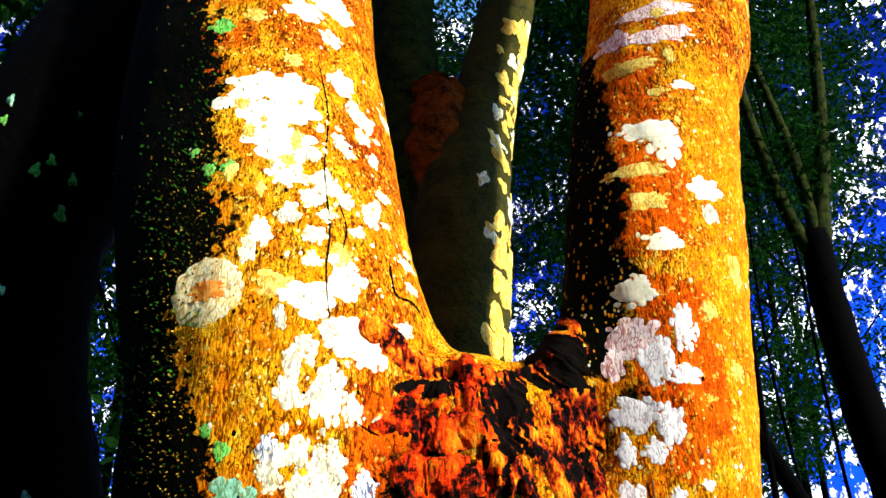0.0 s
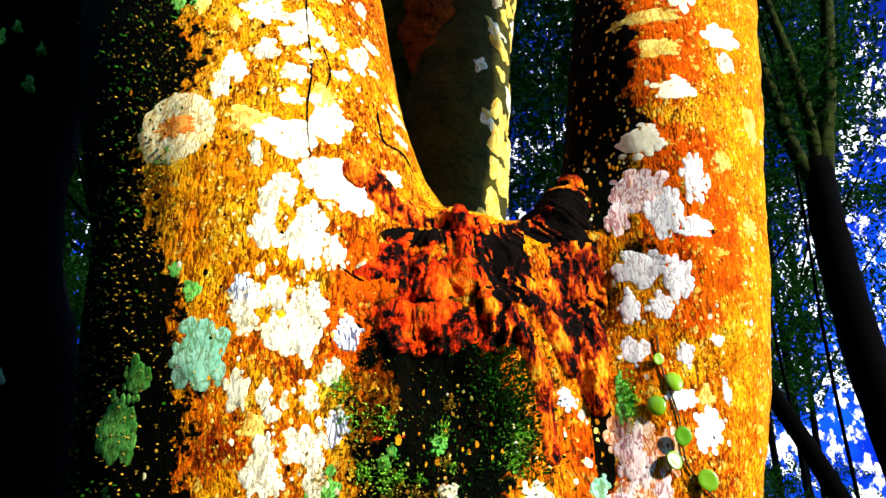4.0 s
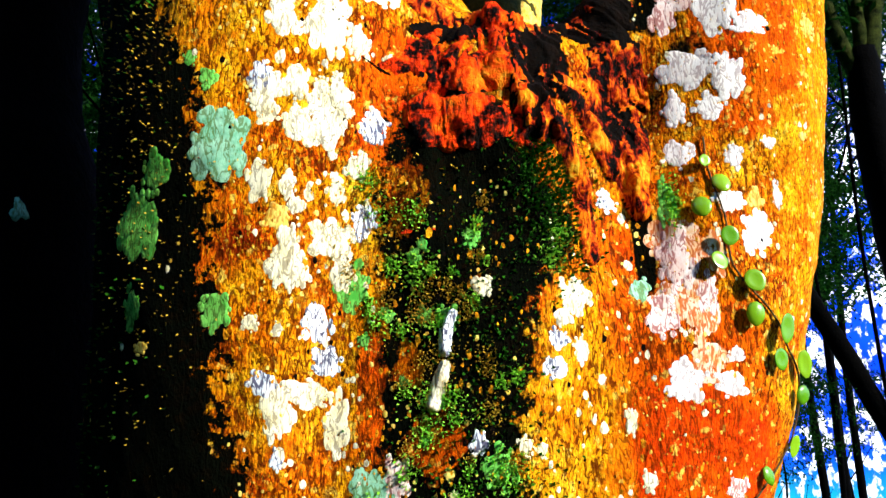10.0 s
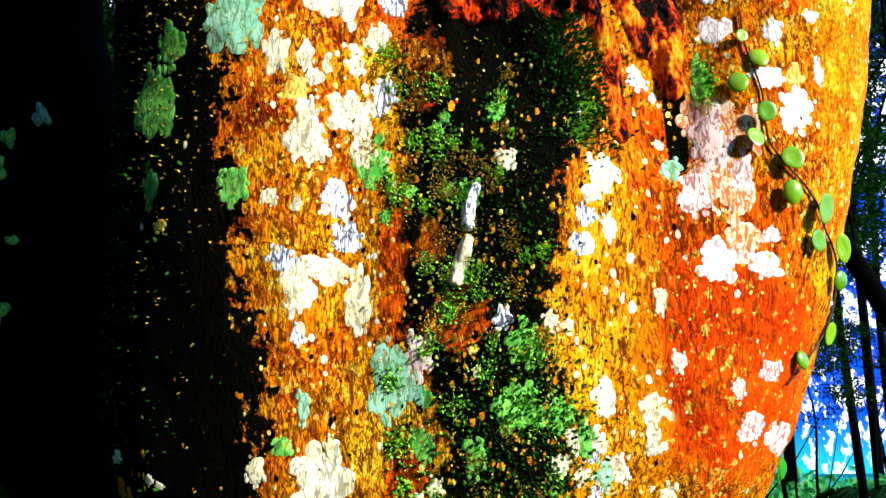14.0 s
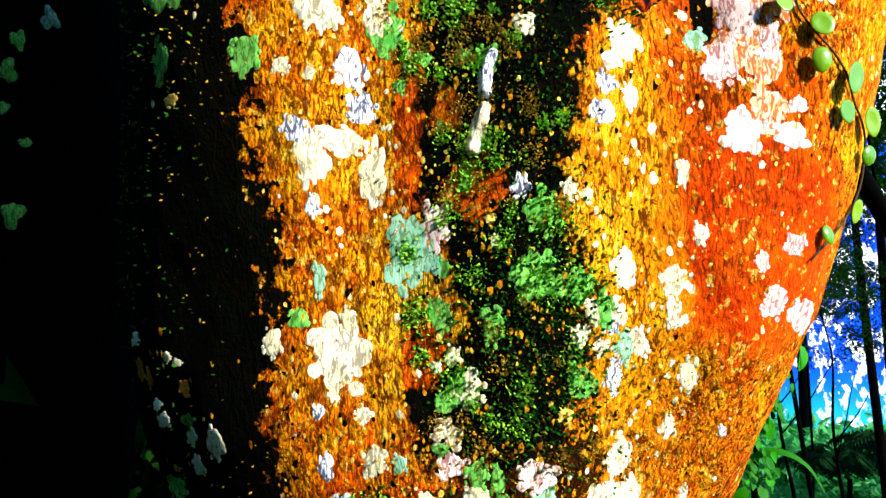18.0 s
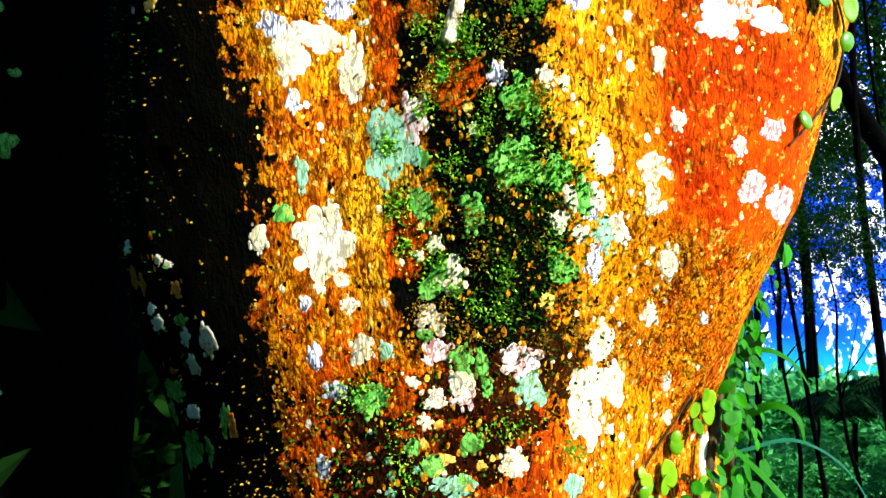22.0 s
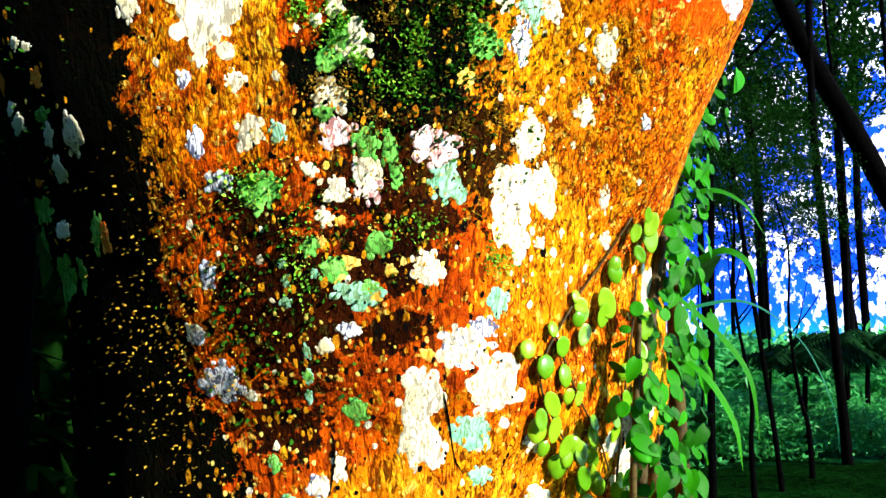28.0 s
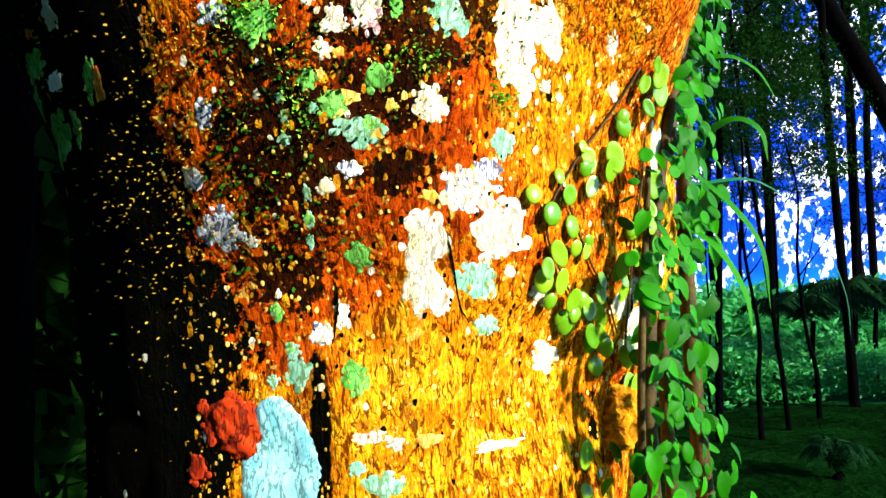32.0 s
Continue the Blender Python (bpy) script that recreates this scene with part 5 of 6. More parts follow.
for s, ctrl in enumerate(STEMS):
    c = spline(ctrl, 10)
    v, f = tube(c[:, :3], c[:, 3], 7, 0.1, s)
    part("stalk", mesh_of("stalk", v, f, STALK), None, vine)
    for k in range(120 if s < 2 else 95):
        q = c[rng.randrange(int(len(c) * 0.30), len(c))]
        out = Vector((rng.uniform(-0.25, 1.0), rng.uniform(-1.0, 0.3), rng.uniform(-0.2, 0.5))).normalized()
        p = Vector(q[:3]) + out * rng.uniform(0.008, 0.055)
        size = rng.uniform(0.015, 0.029) * (1.0 if s < 3 else 1.2)
        heart = rng.random() < 0.5
        size *= 1.0 if heart else 0.7
        ob = new("leaf", HEARTS[rng.randrange(4)] if heart else VINE_ROUND[rng.randrange(3)])
        ob.parent = vine
        ob.matrix_parent_inverse = Matrix.Translation(-vine.location)
        d = (out + Vector((0.2, -0.5, 0.35))).normalized()
        ob.matrix_basis = Matrix.Translation(p) @ d.to_track_quat("Z", "Y").to_matrix().to_4x4() @ pose(0, 0, 0, 0, 0, rng.uniform(-60, 60)) @ Matrix.Diagonal((size, size, size, 1))


def frond(name, parent, ctrl, leaflets, length, mat, seed, droop=0.5):
    """An arching frond: a rib with narrow leaflets on both sides, as rib and leaflet meshes."""
    rng = random.Random(seed)
    c = spline(ctrl, 8)
    v, f = tube(c[:, :3], np.linspace(0.002, 0.0008, len(c)) * (1 if length < 0.3 else 3), 5)
    rib = part(name, mesh_of(name, v, f, mat), None, parent)
    verts, faces = [], []
    for k in range(leaflets):
        q = 0.12 + 0.88 * k / leaflets
        i = int(q * (len(c) - 2))
        p, d = Vector(c[i, :3]), (Vector(c[i + 1, :3]) - Vector(c[i, :3])).normalized()
        side = d.cross(Vector((0, 0, 1))).normalized()
        size = length * math.sin(math.pi * (0.15 + 0.8 * q)) * rng.uniform(0.8, 1.15)
        for sgn in (-1, 1):
            e = (side * sgn + d * 0.55 + Vector((0, 0, -droop * rng.uniform(0.3, 1)))).normalized() * size
            w = d * size * 0.10
            n0 = len(verts)
            sag = Vector((0, 0, -size * 0.12))
            verts += [p, p + e * 0.4 + w, p + e + sag, p + e * 0.4 - w]
            faces += [(n0, n0 + 1, n0 + 2), (n0, n0 + 2, n0 + 3)]
    part("foliage", mesh_of("foliage", verts, faces, mat, False), None, rib, kind="stuff")


def blade(name, parent, ctrl, width, mat):
    """An arching strap leaf, folded along its midrib."""
    c = spline(ctrl, 8)
    verts, n = [], len(c)
    for k in range(n):
        d = (Vector(c[min(k + 1, n - 1)]) - Vector(c[max(k - 1, 0)])).normalized()
        side = d.cross(Vector((0.25, -0.6, 0.75))).normalized()
        up = side.cross(d)
        w = width * (0.35 + 0.65 * math.sin(math.pi * min(1, 0.15 + 0.85 * k / n))) * (1 - (k / (n - 1)) ** 4 * 0.95)
        verts += [Vector(c[k]) + side * w / 2 + up * w * 0.12, Vector(c[k]), Vector(c[k]) - side * w / 2 + up * w * 0.12]
    faces = [(k * 3 + j, k * 3 + j + 1, k * 3 + j + 4, k * 3 + j + 3) for k in range(n - 1) for j in (0, 1)]
    return part(name, mesh_of(name, verts, faces, mat), None, parent)


hanging = thing("hanging_fern", "strap-leaved green fern that hangs beside the trunk", "fern", (0.30, 1.30, 0.95))
for ctrl, width, mat in (([(0.30, 1.33, 0.95), (0.40, 1.39, 0.955), (0.49, 1.45, 0.90), (0.54, 1.48, 0.81), (0.55, 1.49, 0.74)], 0.008, BLADE),
                         ([(0.29, 1.30, 0.99), (0.335, 1.28, 1.015), (0.362, 1.27, 1.00), (0.37, 1.27, 0.965)], 0.016, VINE_LEAF),
                         ([(0.28, 1.29, 0.97), (0.325, 1.27, 0.92), (0.355, 1.265, 0.87), (0.362, 1.265, 0.80)], 0.012, VINE_LEAF),
                         ([(0.27, 1.28, 1.06), (0.32, 1.27, 1.085), (0.36, 1.27, 1.07), (0.385, 1.27, 1.03)], 0.012, VINE_LEAF),
                         ([(0.28, 1.29, 0.90), (0.31, 1.27, 0.87), (0.335, 1.265, 0.82), (0.34, 1.26, 0.77)], 0.012, VINE_LEAF)):
    blade("frond", hanging, ctrl, width, mat)
# stems above the fork, out of reach
for k, (pts, rad) in enumerate(((((-0.375, 1.29, 2.9), (-0.42, 1.37, 3.6), (-0.55, 1.5, 4.6), (-0.6, 1.7, 6.0)), (0.245, 0.23, 0.2, 0.14)),
                                (((0.53, 1.27, 2.9), (0.66, 1.4, 3.6), (0.9, 1.5, 4.7), (1.1, 1.5, 6.0)), (0.16, 0.15, 0.13, 0.09)))):
    c = spline([(*p, r) for p, r in zip(pts, rad)], 6)
    v, f = tube(c[:, :3], c[:, 3], 24, 0.04, k)
    part("stem", mesh_of("stem", v, f, BARK), None, tree)
# thin stems behind the fork
STUB = plain_material("stub_wood", (0.004, 0.002, 0.001), (0.30, 0.06, 0.004), 30, 0.9, 0.015, 0.05)
c = spline([(0.0, 1.40, 1.45, 0.13), (0.03, 1.62, 2.0, 0.126), (0.06, 1.77, 2.48, 0.136), (0.136, 1.88, 2.87, 0.10), (0.256, 1.97, 3.4, 0.089),
            (0.39, 2.08, 4.2, 0.076), (0.54, 2.2, 5.7, 0.05)], 8)
v, f = tube(c[:, :3], c[:, 3], 22, 0.10, 4)
REAR_AXIS, REAR_SKIN = c, BVHTree.FromPolygons(v, f)
rear = part("rear_stem", mesh_of("rear_stem", v, f, REAR), None, tree, "dark mossy bark, yellow lichen painting its sunlit edge")
c = spline([(0.03, 1.72, 2.26, 0.087), (0.0, 1.79, 2.64, 0.093), (0.005, 1.82, 2.85, 0.087), (0.01, 1.83, 2.91, 0.078)], 6)
v, f = tube(c[:, :3], c[:, 3], 22, 0.30, 5)
part("broken_stub", mesh_of("broken_stub", v, f, STUB), None, tree, "broken brown stub")
c = spline([(-0.02, 1.50, 1.6, 0.10), (-0.065, 1.77, 2.37, 0.109), (-0.093, 1.91, 3.08, 0.10), (-0.13, 2.07, 4.1, 0.087), (-0.22, 2.3, 5.7, 0.05)], 8)
v, f = tube(c[:, :3], c[:, 3], 22, 0.12, 6)
part("rear_stem", mesh_of("rear_stem", v, f, MOSSY_BARK), None, tree, "dark mossy bark")


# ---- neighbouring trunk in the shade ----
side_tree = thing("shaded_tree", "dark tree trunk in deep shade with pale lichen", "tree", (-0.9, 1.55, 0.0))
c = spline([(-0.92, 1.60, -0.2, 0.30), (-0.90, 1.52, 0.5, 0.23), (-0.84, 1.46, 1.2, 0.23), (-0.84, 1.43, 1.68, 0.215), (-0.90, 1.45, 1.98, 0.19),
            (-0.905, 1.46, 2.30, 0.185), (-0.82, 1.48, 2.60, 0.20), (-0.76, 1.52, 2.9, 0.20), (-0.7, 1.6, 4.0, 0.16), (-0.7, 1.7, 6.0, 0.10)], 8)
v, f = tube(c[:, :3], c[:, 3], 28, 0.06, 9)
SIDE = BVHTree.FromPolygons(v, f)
part("trunk", mesh_of("trunk", v, f, SHADED_BARK), None, side_tree)


def spot_on(skin, axis, a, z, s, seed):
    """A small lobed crust on an upright stem with its axis at axis (x, y), on the side that faces a (0: the front, + the right)."""
    rng = random.Random(seed)
    eye = Vector((axis[0] + 1.2 * math.sin(a), axis[1] - 1.2 * math.cos(a), z))
    p, nn, _, _ = skin.ray_cast(eye, Vector((axis[0] - eye.x, axis[1] - eye.y, 0)).normalized())
    if p is None:
        return None
    u = nn.cross(Vector((0, 0, 1))).normalized()
    up = u.cross(nn)
    verts, n, t0 = [p + nn * 0.003], 18, rng.uniform(0, 6)
    for q, lift in ((0.7, 0.003), (1.0, -0.004)):
        for i in range(n):
            w = 6.2832 * i / n
            r = s * q * (1 + 0.25 * math.sin(3 * w + t0) + 0.15 * math.sin(5 * w - t0))
            v = p + u * math.cos(w) * r + up * math.sin(w) * r * 1.5
            c, cn, _, _ = skin.find_nearest(v)
            verts.append(c + cn * lift if (c - v).length < s else v + nn * lift)
    faces = [(0, 1 + i, 1 + (i + 1) % n) for i in range(n)] + [(1 + i, 1 + n + i, 1 + n + (i + 1) % n, 1 + (i + 1) % n) for i in range(n)]
    return verts, faces


rng = random.Random(3)
for k in range(40):
    made = spot_on(SIDE, (-0.86, 1.45), rng.uniform(-0.3, 0.9), rng.uniform(0.9, 2.5), rng.uniform(0.006, 0.015), k)
    if made:
        part("lichen", mesh_of("lichen", *made, (TEAL, GREEN, GREEN)[k % 3]), None, side_tree)
# yellow and white crusts kept to the right face, painting its sunlit edge
for k in range(60):
    z = rng.uniform(1.95, 3.3)
    row = REAR_AXIS[int(np.argmin(np.abs(REAR_AXIS[:, 2] - z)))]
    made = spot_on(REAR_SKIN, (row[0], row[1]), rng.gauss(1.0, 0.35), z, rng.uniform(0.014, 0.04), k)
    if made:
        part("lichen", mesh_of("lichen", *made, YELLOW if k % 5 else WHITE), None, rear)


# ---- forest ----
def leaf_cloud(seed, clumps, per, spread, size, radius, flat=0.6, hang=0.3):
    """Many small pointed leaves in clumps: vertices and faces round the origin."""
    rng = np.random.default_rng(seed)
    d = rng.normal(size=(clumps, 3))
    d /= np.linalg.norm(d, axis=1)[:, None]
    centre = d * (rng.uniform(0.25, 1, (clumps, 1)) ** 0.5) * radius
    centre[:, 2] *= flat
    n = clumps * per
    pos = np.repeat(centre, per, 0) + rng.normal(size=(n, 3)) * np.array((spread, spread, spread * 0.55))
    a = rng.normal(size=(n, 3))
    a[:, 2] -= hang
    a /= np.linalg.norm(a, axis=1)[:, None]
    b = np.cross(a, rng.normal(size=(n, 3)))
    b /= np.linalg.norm(b, axis=1)[:, None]
    up = np.cross(a, b)
    s = size * rng.uniform(0.6, 1.3, (n, 1))
    v = np.stack([pos - a * s, pos + b * s * 0.42 + up * s * 0.12, pos + a * s, pos - b * s * 0.42 + up * s * 0.12], 1).reshape(-1, 3)
    k = np.arange(n)[:, None] * 4
    return v, np.concatenate([k + (0, 1, 2), k + (0, 2, 3)], 0)


CROWNS = []
for k in range(5):
    v, f = leaf_cloud(40 + k, 60, 42, 0.32, 0.11, 2.1, 0.8)
    CROWNS.append(mesh_of("crown", v, f, LEAVES, False))
FINE_CROWNS = [mesh_of("crown", *leaf_cloud(60 + k, 66, 115, 0.22, 0.047, 2.0, 0.8), LEAVES, False) for k in range(3)]


def forest_tree(x, y, height, r, lean, k, crown_scale, group, bark=SHADED_BARK, twigs=3, crowns=2, kinds=None):
    rng = random.Random(k * 7 + 1)
    z = floor_z(x, y)
    ob = thing("forest_tree", "slender dark forest tree with a leafy crown", "tree", (x, y, z), group)
    top = Vector((x + lean * height, y + rng.uniform(-0.05, 0.05) * height, z + height))
    pts = [(x, y, z - 0.1, r * 1.35), (x + lean * height * 0.06, y, z + 0.25, r * 1.05)]
    for q in (0.3, 0.55, 0.8, 1.0):
        pts.append((x + lean * height * q + rng.uniform(-0.09, 0.09) * min(1, height / 6), y + (top.y - y) * q, z + height * q, r * (1.05 - 0.75 * q)))
    c = spline(pts, 5)
    v, f = tube(c[:, :3], c[:, 3], 10, 0.12, k)
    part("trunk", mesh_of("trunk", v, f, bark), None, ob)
    for w in range(twigs):
        q = rng.uniform(0.5, 0.9)
        p = Vector(c[int(q * (len(c) - 1)), :3])
        d = Vector((rng.uniform(-1, 1), rng.uniform(-1, 1), rng.uniform(0.3, 1.0))).normalized() * height * 0.2
        v, f = tube([p, p + d * 0.5 + Vector((0, 0, 0.05 * height)), p + d * 1.0 + Vector((0, 0, 0.13 * height))], [r * 0.35, r * 0.25, r * 0.1], 7, 0.1, k + w)
        part("limb", mesh_of("limb", v, f, bark), None, ob)
    for w in range(crowns):
        at = Vector(c[-1, :3]).lerp(Vector(c[2, :3]), (0.42 if kinds is None else 0.55) * w / max(1, crowns - 1) if crowns > 1 else 0)
        kinds = kinds or CROWNS
        cr = part("crown", kinds[(k + w) % len(kinds)], None, ob)
        sc = crown_scale * (1 - 0.12 * w)
        cr.matrix_basis = pose(at.x + rng.uniform(-0.3, 0.3) * w, at.y + rng.uniform(-0.3, 0.3) * w, at.z, 0, 0, rng.uniform(0, 360)) @ Matrix.Diagonal((sc, sc, sc * 0.95, 1))
    return ob


# slender trunks that stand in the view beyond the tree
SLENDER = [(1.09, 3.95, 0.036, 0.0), (1.28, 3.98, 0.025, -0.03), (1.50, 4.25, 0.026, -0.035), (1.78, 4.55, 0.027, -0.04), (2.15, 4.95, 0.06, -0.02),
           (1.95, 5.6, 0.025, 0.01), (2.75, 6.2, 0.04, 0.01), (2.75, 5.2, 0.035, -0.02), (1.45, 5.4, 0.018, 0.04)]
for k, (x, y, r, lean) in enumerate(SLENDER):
    r *= 0.45
    if k in (1, 3, 5, 8):
        forest_tree(x, y, 1.5 + 0.15 * (k % 3), r, lean, k, 0.22, "saplings beyond the trunk", SHADED_BARK, 2, 1, FINE_CROWNS)
    else:
        forest_tree(x, y, 6.2 + (k * 37 % 20) / 10, r, lean * 0.7, k, 0.9, "slender trees beyond the trunk", SHADED_BARK, 2, 1, FINE_CROWNS)
rng = random.Random(5)
k = 20
# unseen trees left and behind, added to close the forest and cut skylight
for ring, count, h0, scale, lots in ((8.5, 15, 4.6, 1.3, 3), (13.0, 20, 6.5, 1.8, 3), (20.0, 26, 9.0, 2.6, 3), (32.0, 26, 13.0, 4.2, 3)):
    for i in range(count):
        a = 2 * math.pi * (i + rng.uniform(-0.3, 0.3)) / count
        far = ring * rng.uniform(0.9, 1.12)
        x, y = math.sin(a) * far, 1.0 + math.cos(a) * far
        gap = abs((math.degrees(math.atan2(x, -(y - 1.0))) - math.degrees(AZ) + 180) % 360 - 180)   # a clearing towards the sun
        h = h0 * rng.uniform(0.85, 1.2)
        to = math.degrees(a) % 360
        if gap < 26 or 38 < to < 150 or to < 42 or to > 322:
            continue
        k += 1
        forest_tree(x, y, h, 0.04 + ring * 0.006, rng.uniform(-0.06, 0.06), k, scale, "forest trees all round", SHADED_BARK, 3, lots if 42 < to < 345 else 1 + (i % 2))

# trees whose crowns fill the view beyond
for k, (x, y, h, sc) in enumerate(((0.2, 8.6, 9.4, 1.05), (2.9, 8.2, 8.4, 0.95), (4.3, 9.4, 9.0, 1.0), (2.3, 11.6, 10.5, 1.1), (5.4, 11.2, 9.5, 1.1), (3.8, 13.2, 11.0, 1.2), (-0.9, 9.4, 9.5, 1.1), (-3.4, 8.0, 8.5, 1.0), (-5.6, 9.5, 9.0, 1.1))):
    forest_tree(x, y, h, 0.06, 0.02 * (k % 3 - 1), 300 + k, sc, "trees beyond the clearing", SHADED_BARK, 4, 4, FINE_CROWNS)

forest_tree(-3.0, 5.2, 7.6, 0.08, 0.0, 340, 0.95, "trees beyond the clearing", SHADED_BARK, 3, 1)

# young trees beyond the clearing
for k, (x, y, h, sc) in enumerate(((3.4, 10.5, 2.6, 0.45), (5.9, 12.5, 2.6, 0.5))):
    forest_tree(x, y, h, 0.035, 0.02 * (k % 3 - 1), 500 + k, sc, "young trees beyond the clearing", SHADED_BARK, 3, 1, FINE_CROWNS)

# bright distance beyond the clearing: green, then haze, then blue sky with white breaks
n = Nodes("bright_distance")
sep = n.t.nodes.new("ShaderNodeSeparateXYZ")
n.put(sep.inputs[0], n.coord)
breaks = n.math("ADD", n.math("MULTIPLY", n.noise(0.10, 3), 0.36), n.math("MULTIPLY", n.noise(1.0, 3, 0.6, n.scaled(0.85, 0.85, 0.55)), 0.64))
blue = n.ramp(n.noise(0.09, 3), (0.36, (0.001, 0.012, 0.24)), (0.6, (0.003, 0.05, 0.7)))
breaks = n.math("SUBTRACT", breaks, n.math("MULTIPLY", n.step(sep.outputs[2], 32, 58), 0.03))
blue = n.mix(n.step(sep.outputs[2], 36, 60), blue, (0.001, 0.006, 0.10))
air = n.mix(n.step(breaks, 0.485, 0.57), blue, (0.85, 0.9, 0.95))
# low teal haze is painted in, and the whole sheet glows
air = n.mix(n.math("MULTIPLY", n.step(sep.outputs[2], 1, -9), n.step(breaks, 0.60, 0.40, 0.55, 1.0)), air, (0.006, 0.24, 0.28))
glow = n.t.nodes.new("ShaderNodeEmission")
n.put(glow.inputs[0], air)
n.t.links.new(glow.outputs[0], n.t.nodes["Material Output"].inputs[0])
turns = [radians(-82 + 3.4 * i) for i in range(49)]
v = [(120 * math.sin(a), 1 + 120 * math.cos(a), z) for z in (-40, 30, 110) for a in turns]
f = [(r * 49 + i, r * 49 + i + 1, r * 49 + 50 + i, r * 49 + 49 + i) for r in (0, 1) for i in range(48)]
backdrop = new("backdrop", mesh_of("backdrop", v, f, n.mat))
tagged(backdrop, "bright blue sky and hazy distance beyond the forest", "sky", kind="structure")

# added roof of leaves, mostly out of view, cuts skylight; open towards the sun
sunward = Vector((math.sin(AZ) * math.cos(ELEV), -math.cos(AZ) * math.cos(ELEV), math.sin(ELEV)))
v, f = leaf_cloud(90, 620, 90, 0.5, 0.13, 1.0, 0.0)
g = np.random.default_rng(9)
shift = np.repeat(np.stack([g.uniform(-10, 10, 620), g.uniform(-10, 12, 620), g.uniform(5.2, 7.6, 620)], 1), 90 * 4, 0)
v = v + shift
rel = v - np.array((0.0, 1.1, 1.5))
along = rel @ np.array(sunward)
off = np.linalg.norm(rel - along[:, None] * np.array(sunward), axis=1)
shut = (off.reshape(-1, 4).min(1) > 2.1) & ~((v[::4, 0] > -6.0) & (v[::4, 1] > 6.5)) & ~((v[::4, 0] > -0.3) & (v[::4, 1] > 2.5)) & (v[::4, 0] < 4.0) & ((v[::4, 0] > 0) | (np.repeat(g.uniform(size=620), 90) < 0.2))
keep = np.concatenate([shut, shut])
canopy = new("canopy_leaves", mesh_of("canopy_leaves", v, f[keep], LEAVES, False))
tagged(canopy, "dark green leaf canopy added overhead to cut skylight", "foliage", kind="stuff")

# big leaning tree on the slope behind
lean_tree = thing("leaning_tree", "dark leaning tree that forks into mossy limbs", "tree", (3.05, 4.9, floor_z(3.05, 4.9)))
for name, ctrl in (("trunk", [(3.05, 4.9, -0.1, 0.20), (2.87, 4.87, 1.6, 0.14), (2.74, 4.87, 2.5, 0.125), (2.68, 4.87, 3.3, 0.115), (2.69, 4.87, 3.9, 0.095)]),
                   ("limb", [(2.66, 4.87, 3.7, 0.06), (2.54, 4.87, 4.03, 0.05), (2.42, 4.87, 4.8, 0.042), (2.38, 4.87, 5.5, 0.03)]),
                   ("limb", [(2.69, 4.87, 3.8, 0.055), (2.70, 4.87, 4.1, 0.045), (2.67, 4.87, 4.6, 0.04), (2.56, 4.87, 5.3, 0.032), (2.45, 4.87, 6.2, 0.025)]),
                   ("limb", [(2.70, 4.87, 3.7, 0.08), (2.79, 4.87, 4.1, 0.06), (2.91, 4.87, 4.6, 0.054), (3.06, 4.87, 5.5, 0.045), (3.2, 4.87, 6.5, 0.03)])):
    c = spline(ctrl, 6)
    v, f = tube(c[:, :3], c[:, 3], 14, 0.14, len(name))
    part(name, mesh_of(name, v, f, SHADED_BARK if name == "trunk" else MOSSY_BARK), None, lean_tree)
cr = part("crown", FINE_CROWNS[1], None, lean_tree)
cr.matrix_basis = pose(2.8, 5.4, 7.4)

slim = thing("leaning_tree", "slim dark leaning tree trunk beyond the clearing", "tree", (3.27, 5.05, floor_z(3.27, 5.05)))
c = spline([(3.3, 5.05, -0.1, 0.075), (2.98, 5.05, 0.6, 0.068), (2.46, 5.0, 1.69, 0.062), (2.08, 5.0, 2.5, 0.055), (1.83, 5.0, 3.25, 0.045), (1.7, 5.0, 4.2, 0.03)], 6)
v, f = tube(c[:, :3], c[:, 3], 12, 0.12, 17)
part("trunk", mesh_of("trunk", v, f, SHADED_BARK), None, slim)
cr = part("crown", FINE_CROWNS[0], None, slim)
cr.matrix_basis = pose(1.8, 5.2, 5.0) @ Matrix.Diagonal((0.8, 0.8, 0.7, 1))

# dark thicket in the shade behind and beside the trunk
v, f = leaf_cloud(55, 70, 55, 0.26, 0.085, 1.35, 0.9)
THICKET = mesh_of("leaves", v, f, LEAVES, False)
rng = random.Random(41)
# bushes far left and behind are unseen, added to block light from there
for x, y, sc in ((-1.7, 2.6, 0.8), (-1.1, 3.4, 0.95), (-2.4, 2.0, 1.0), (-2.2, 3.8, 1.2), (-2.8, 0.6, 1.1), (-2.6, -1.0, 1.1), (-1.5, 4.8, 1.0), (-3.6, 2.6, 1.4), (-1.6, -2.6, 1.1), (0.2, -3.4, 1.1), (-4.0, 0.0, 1.6), (-3.2, -2.8, 1.5)):
    z = floor_z(x, y)
    ob = thing("thicket_bush", "dense dark bush that deepens the forest shade", "bush", (x, y, z), "bushes of the thicket")
    for q in range(1):
        lf = part("leaves", THICKET, None, ob)
        lf.matrix_basis = pose(x + rng.uniform(-0.2, 0.2), y + rng.uniform(-0.2, 0.2), z + sc * (0.9 + 1.6 * q), 0, 0, rng.uniform(0, 360)) @ Matrix.Diagonal((sc, sc, sc, 1))
    v, f = tube([(x, y, z - 0.1), (x + 0.05, y, z + 1.0 * sc), (x, y + 0.05, z + 2.6 * sc)], [0.05, 0.035, 0.012], 8, 0.1, 3)
    part("stalk", mesh_of("stalk", v, f, SHADED_BARK), None, ob)

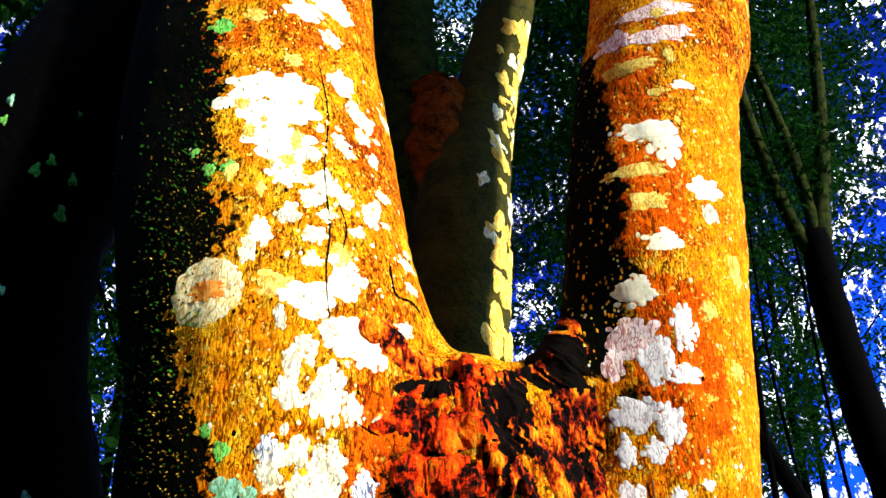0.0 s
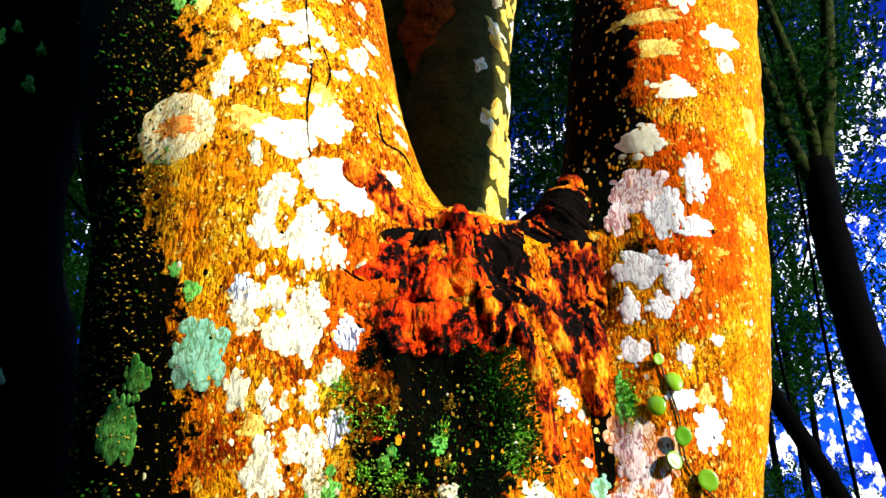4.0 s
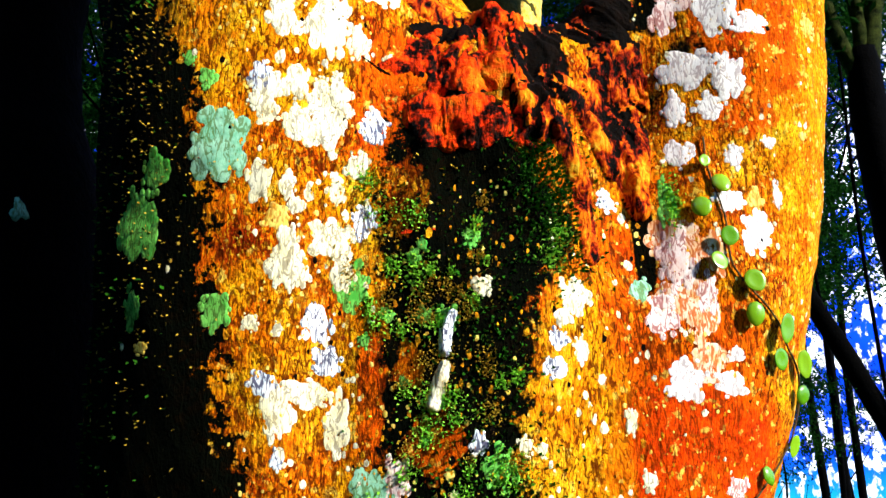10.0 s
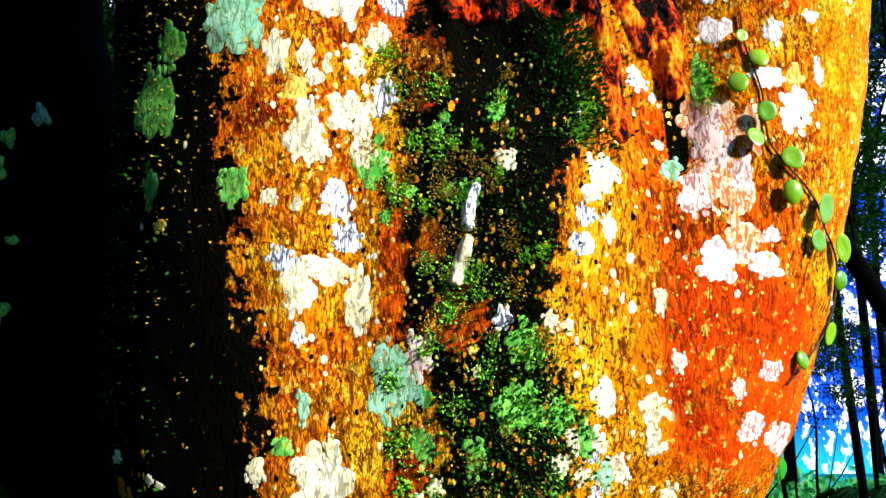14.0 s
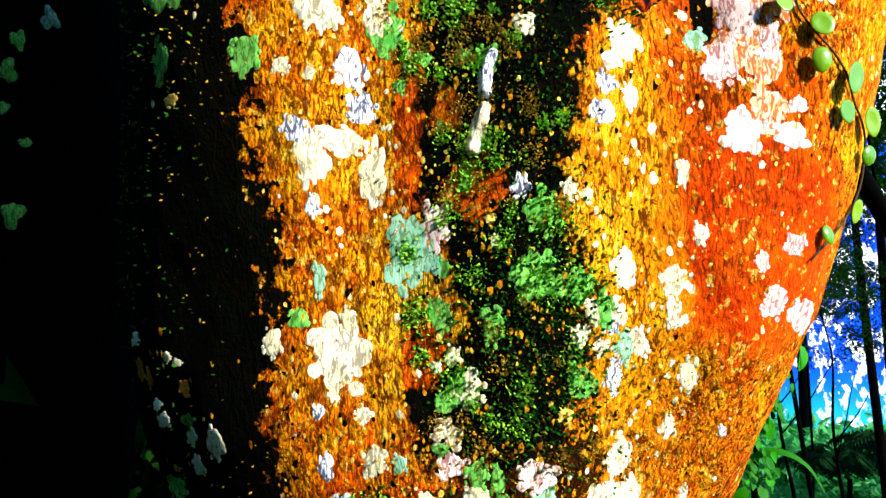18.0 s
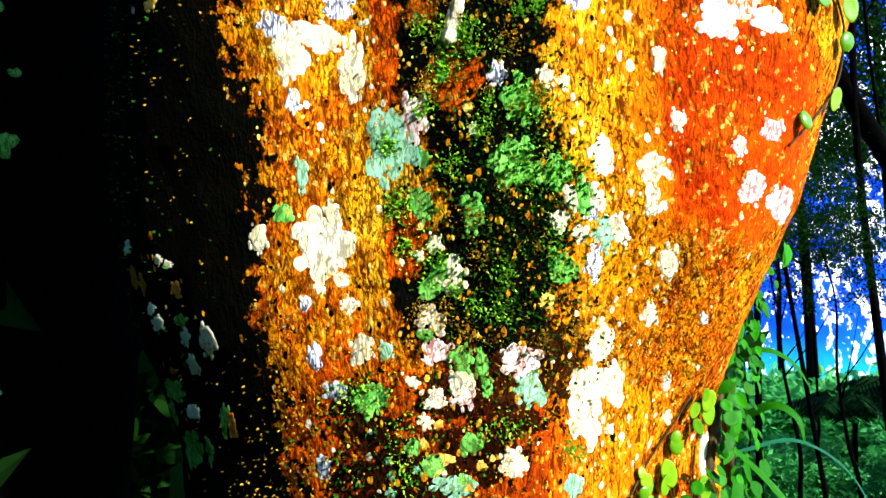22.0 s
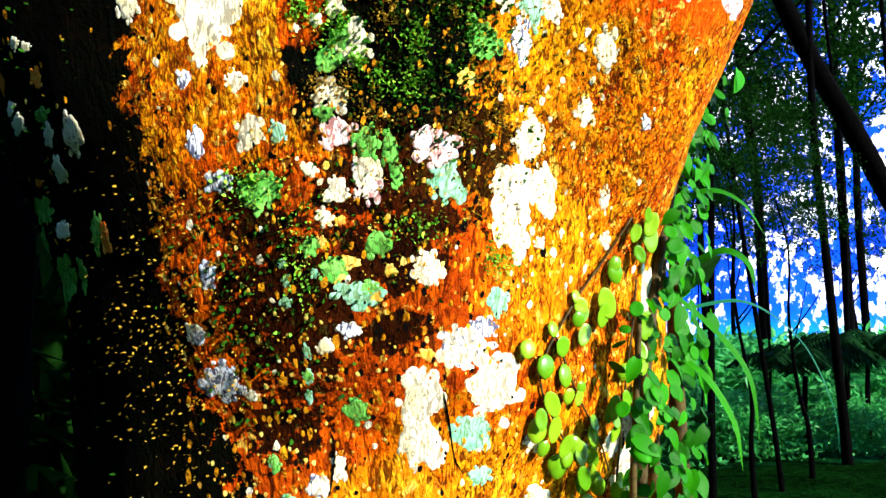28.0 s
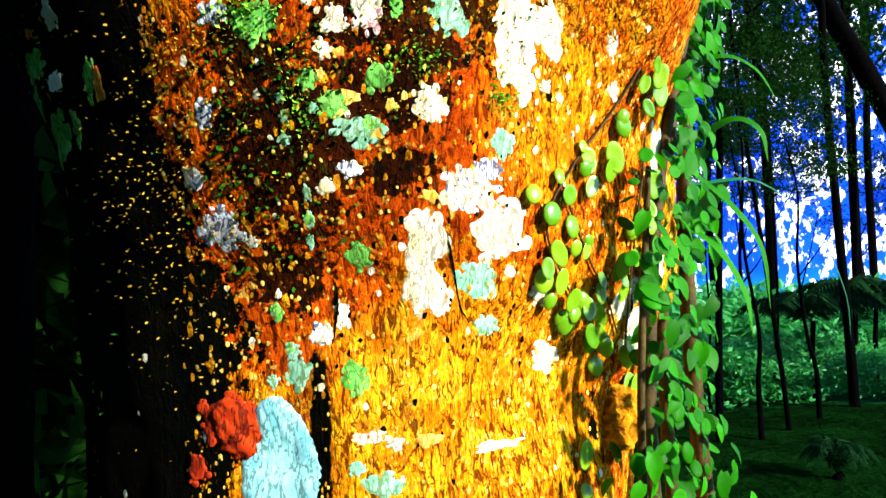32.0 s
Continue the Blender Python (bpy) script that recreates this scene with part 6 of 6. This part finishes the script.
# ---- undergrowth ----
SHRUB = mesh_of("leaves", *leaf_cloud(70, 40, 45, 0.10, 0.035, 0.42, 0.7), BRIGHT_LEAVES, False)
rng = random.Random(12)
for i in range(130):
    a, d = rng.uniform(0.1, 0.62), rng.uniform(5.3, 11.0)
    if i > 105:
        a, d = rng.uniform(-2.6, 2.6), rng.uniform(4.0, 9.0)
    x, y = math.sin(a) * d, 0.4 + math.cos(a) * d
    z = floor_z(x, y)
    ob = thing("shrub", "low green shrub of the forest undergrowth", "shrub", (x, y, z), "undergrowth shrubs")
    sc = rng.uniform(0.5, 1.05) * (2.0 if d > 7.5 else 1)
    lf = part("leaves", SHRUB, None, ob)
    lf.matrix_basis = pose(x, y, z + 0.22 * sc, 0, 0, rng.uniform(0, 360)) @ Matrix.Diagonal((sc, sc, sc * 0.8, 1))
    v, f = tube([(x, y, z - 0.05), (x + 0.02, y, z + 0.15 * sc), (x + 0.03, y + 0.02, z + 0.35 * sc)], [0.012, 0.01, 0.005], 6)
    part("stalk", mesh_of("stalk", v, f, STALK), None, ob)


def palm(x, y, fronds, reach, seed, rise=0.5, trunk_h=0.3):
    rng = random.Random(seed)
    z = floor_z(x, y)
    ob = thing("palm", "dark palm with drooping fronds", "palm", (x, y, z), "palms in the undergrowth")
    v, f = tube([(x, y, z - 0.1), (x, y, z + trunk_h * 0.5), (x + 0.02, y, z + trunk_h)], [0.022, 0.018, 0.015], 9, 0.1, seed)
    part("trunk", mesh_of("trunk", v, f, SHADED_BARK), None, ob)
    for k in range(fronds):
        a = 2 * math.pi * (k + rng.uniform(-0.3, 0.3)) / fronds
        d = Vector((math.cos(a), math.sin(a), 0))
        L = reach * rng.uniform(0.8, 1.15)
        p = Vector((x, y, z + trunk_h))
        ctrl = [(*(p), 0), (*(p + d * L * 0.35 + Vector((0, 0, L * rise))), 0), (*(p + d * L * 0.75 + Vector((0, 0, L * rise * 0.85))), 0), (*(p + d * L + Vector((0, 0, L * rise * 0.35))), 0)]
        frond("frond", ob, ctrl, 34, 0.32 * reach, PALM, seed * 20 + k, 0.9)


palm(2.15, 5.5, 11, 0.5, 1, 0.35, 0.5)
palm(2.75, 5.9, 11, 0.6, 2, 0.35, 0.55)
palm(1.33, 3.35, 11, 0.15, 4, 0.8, 0.02)
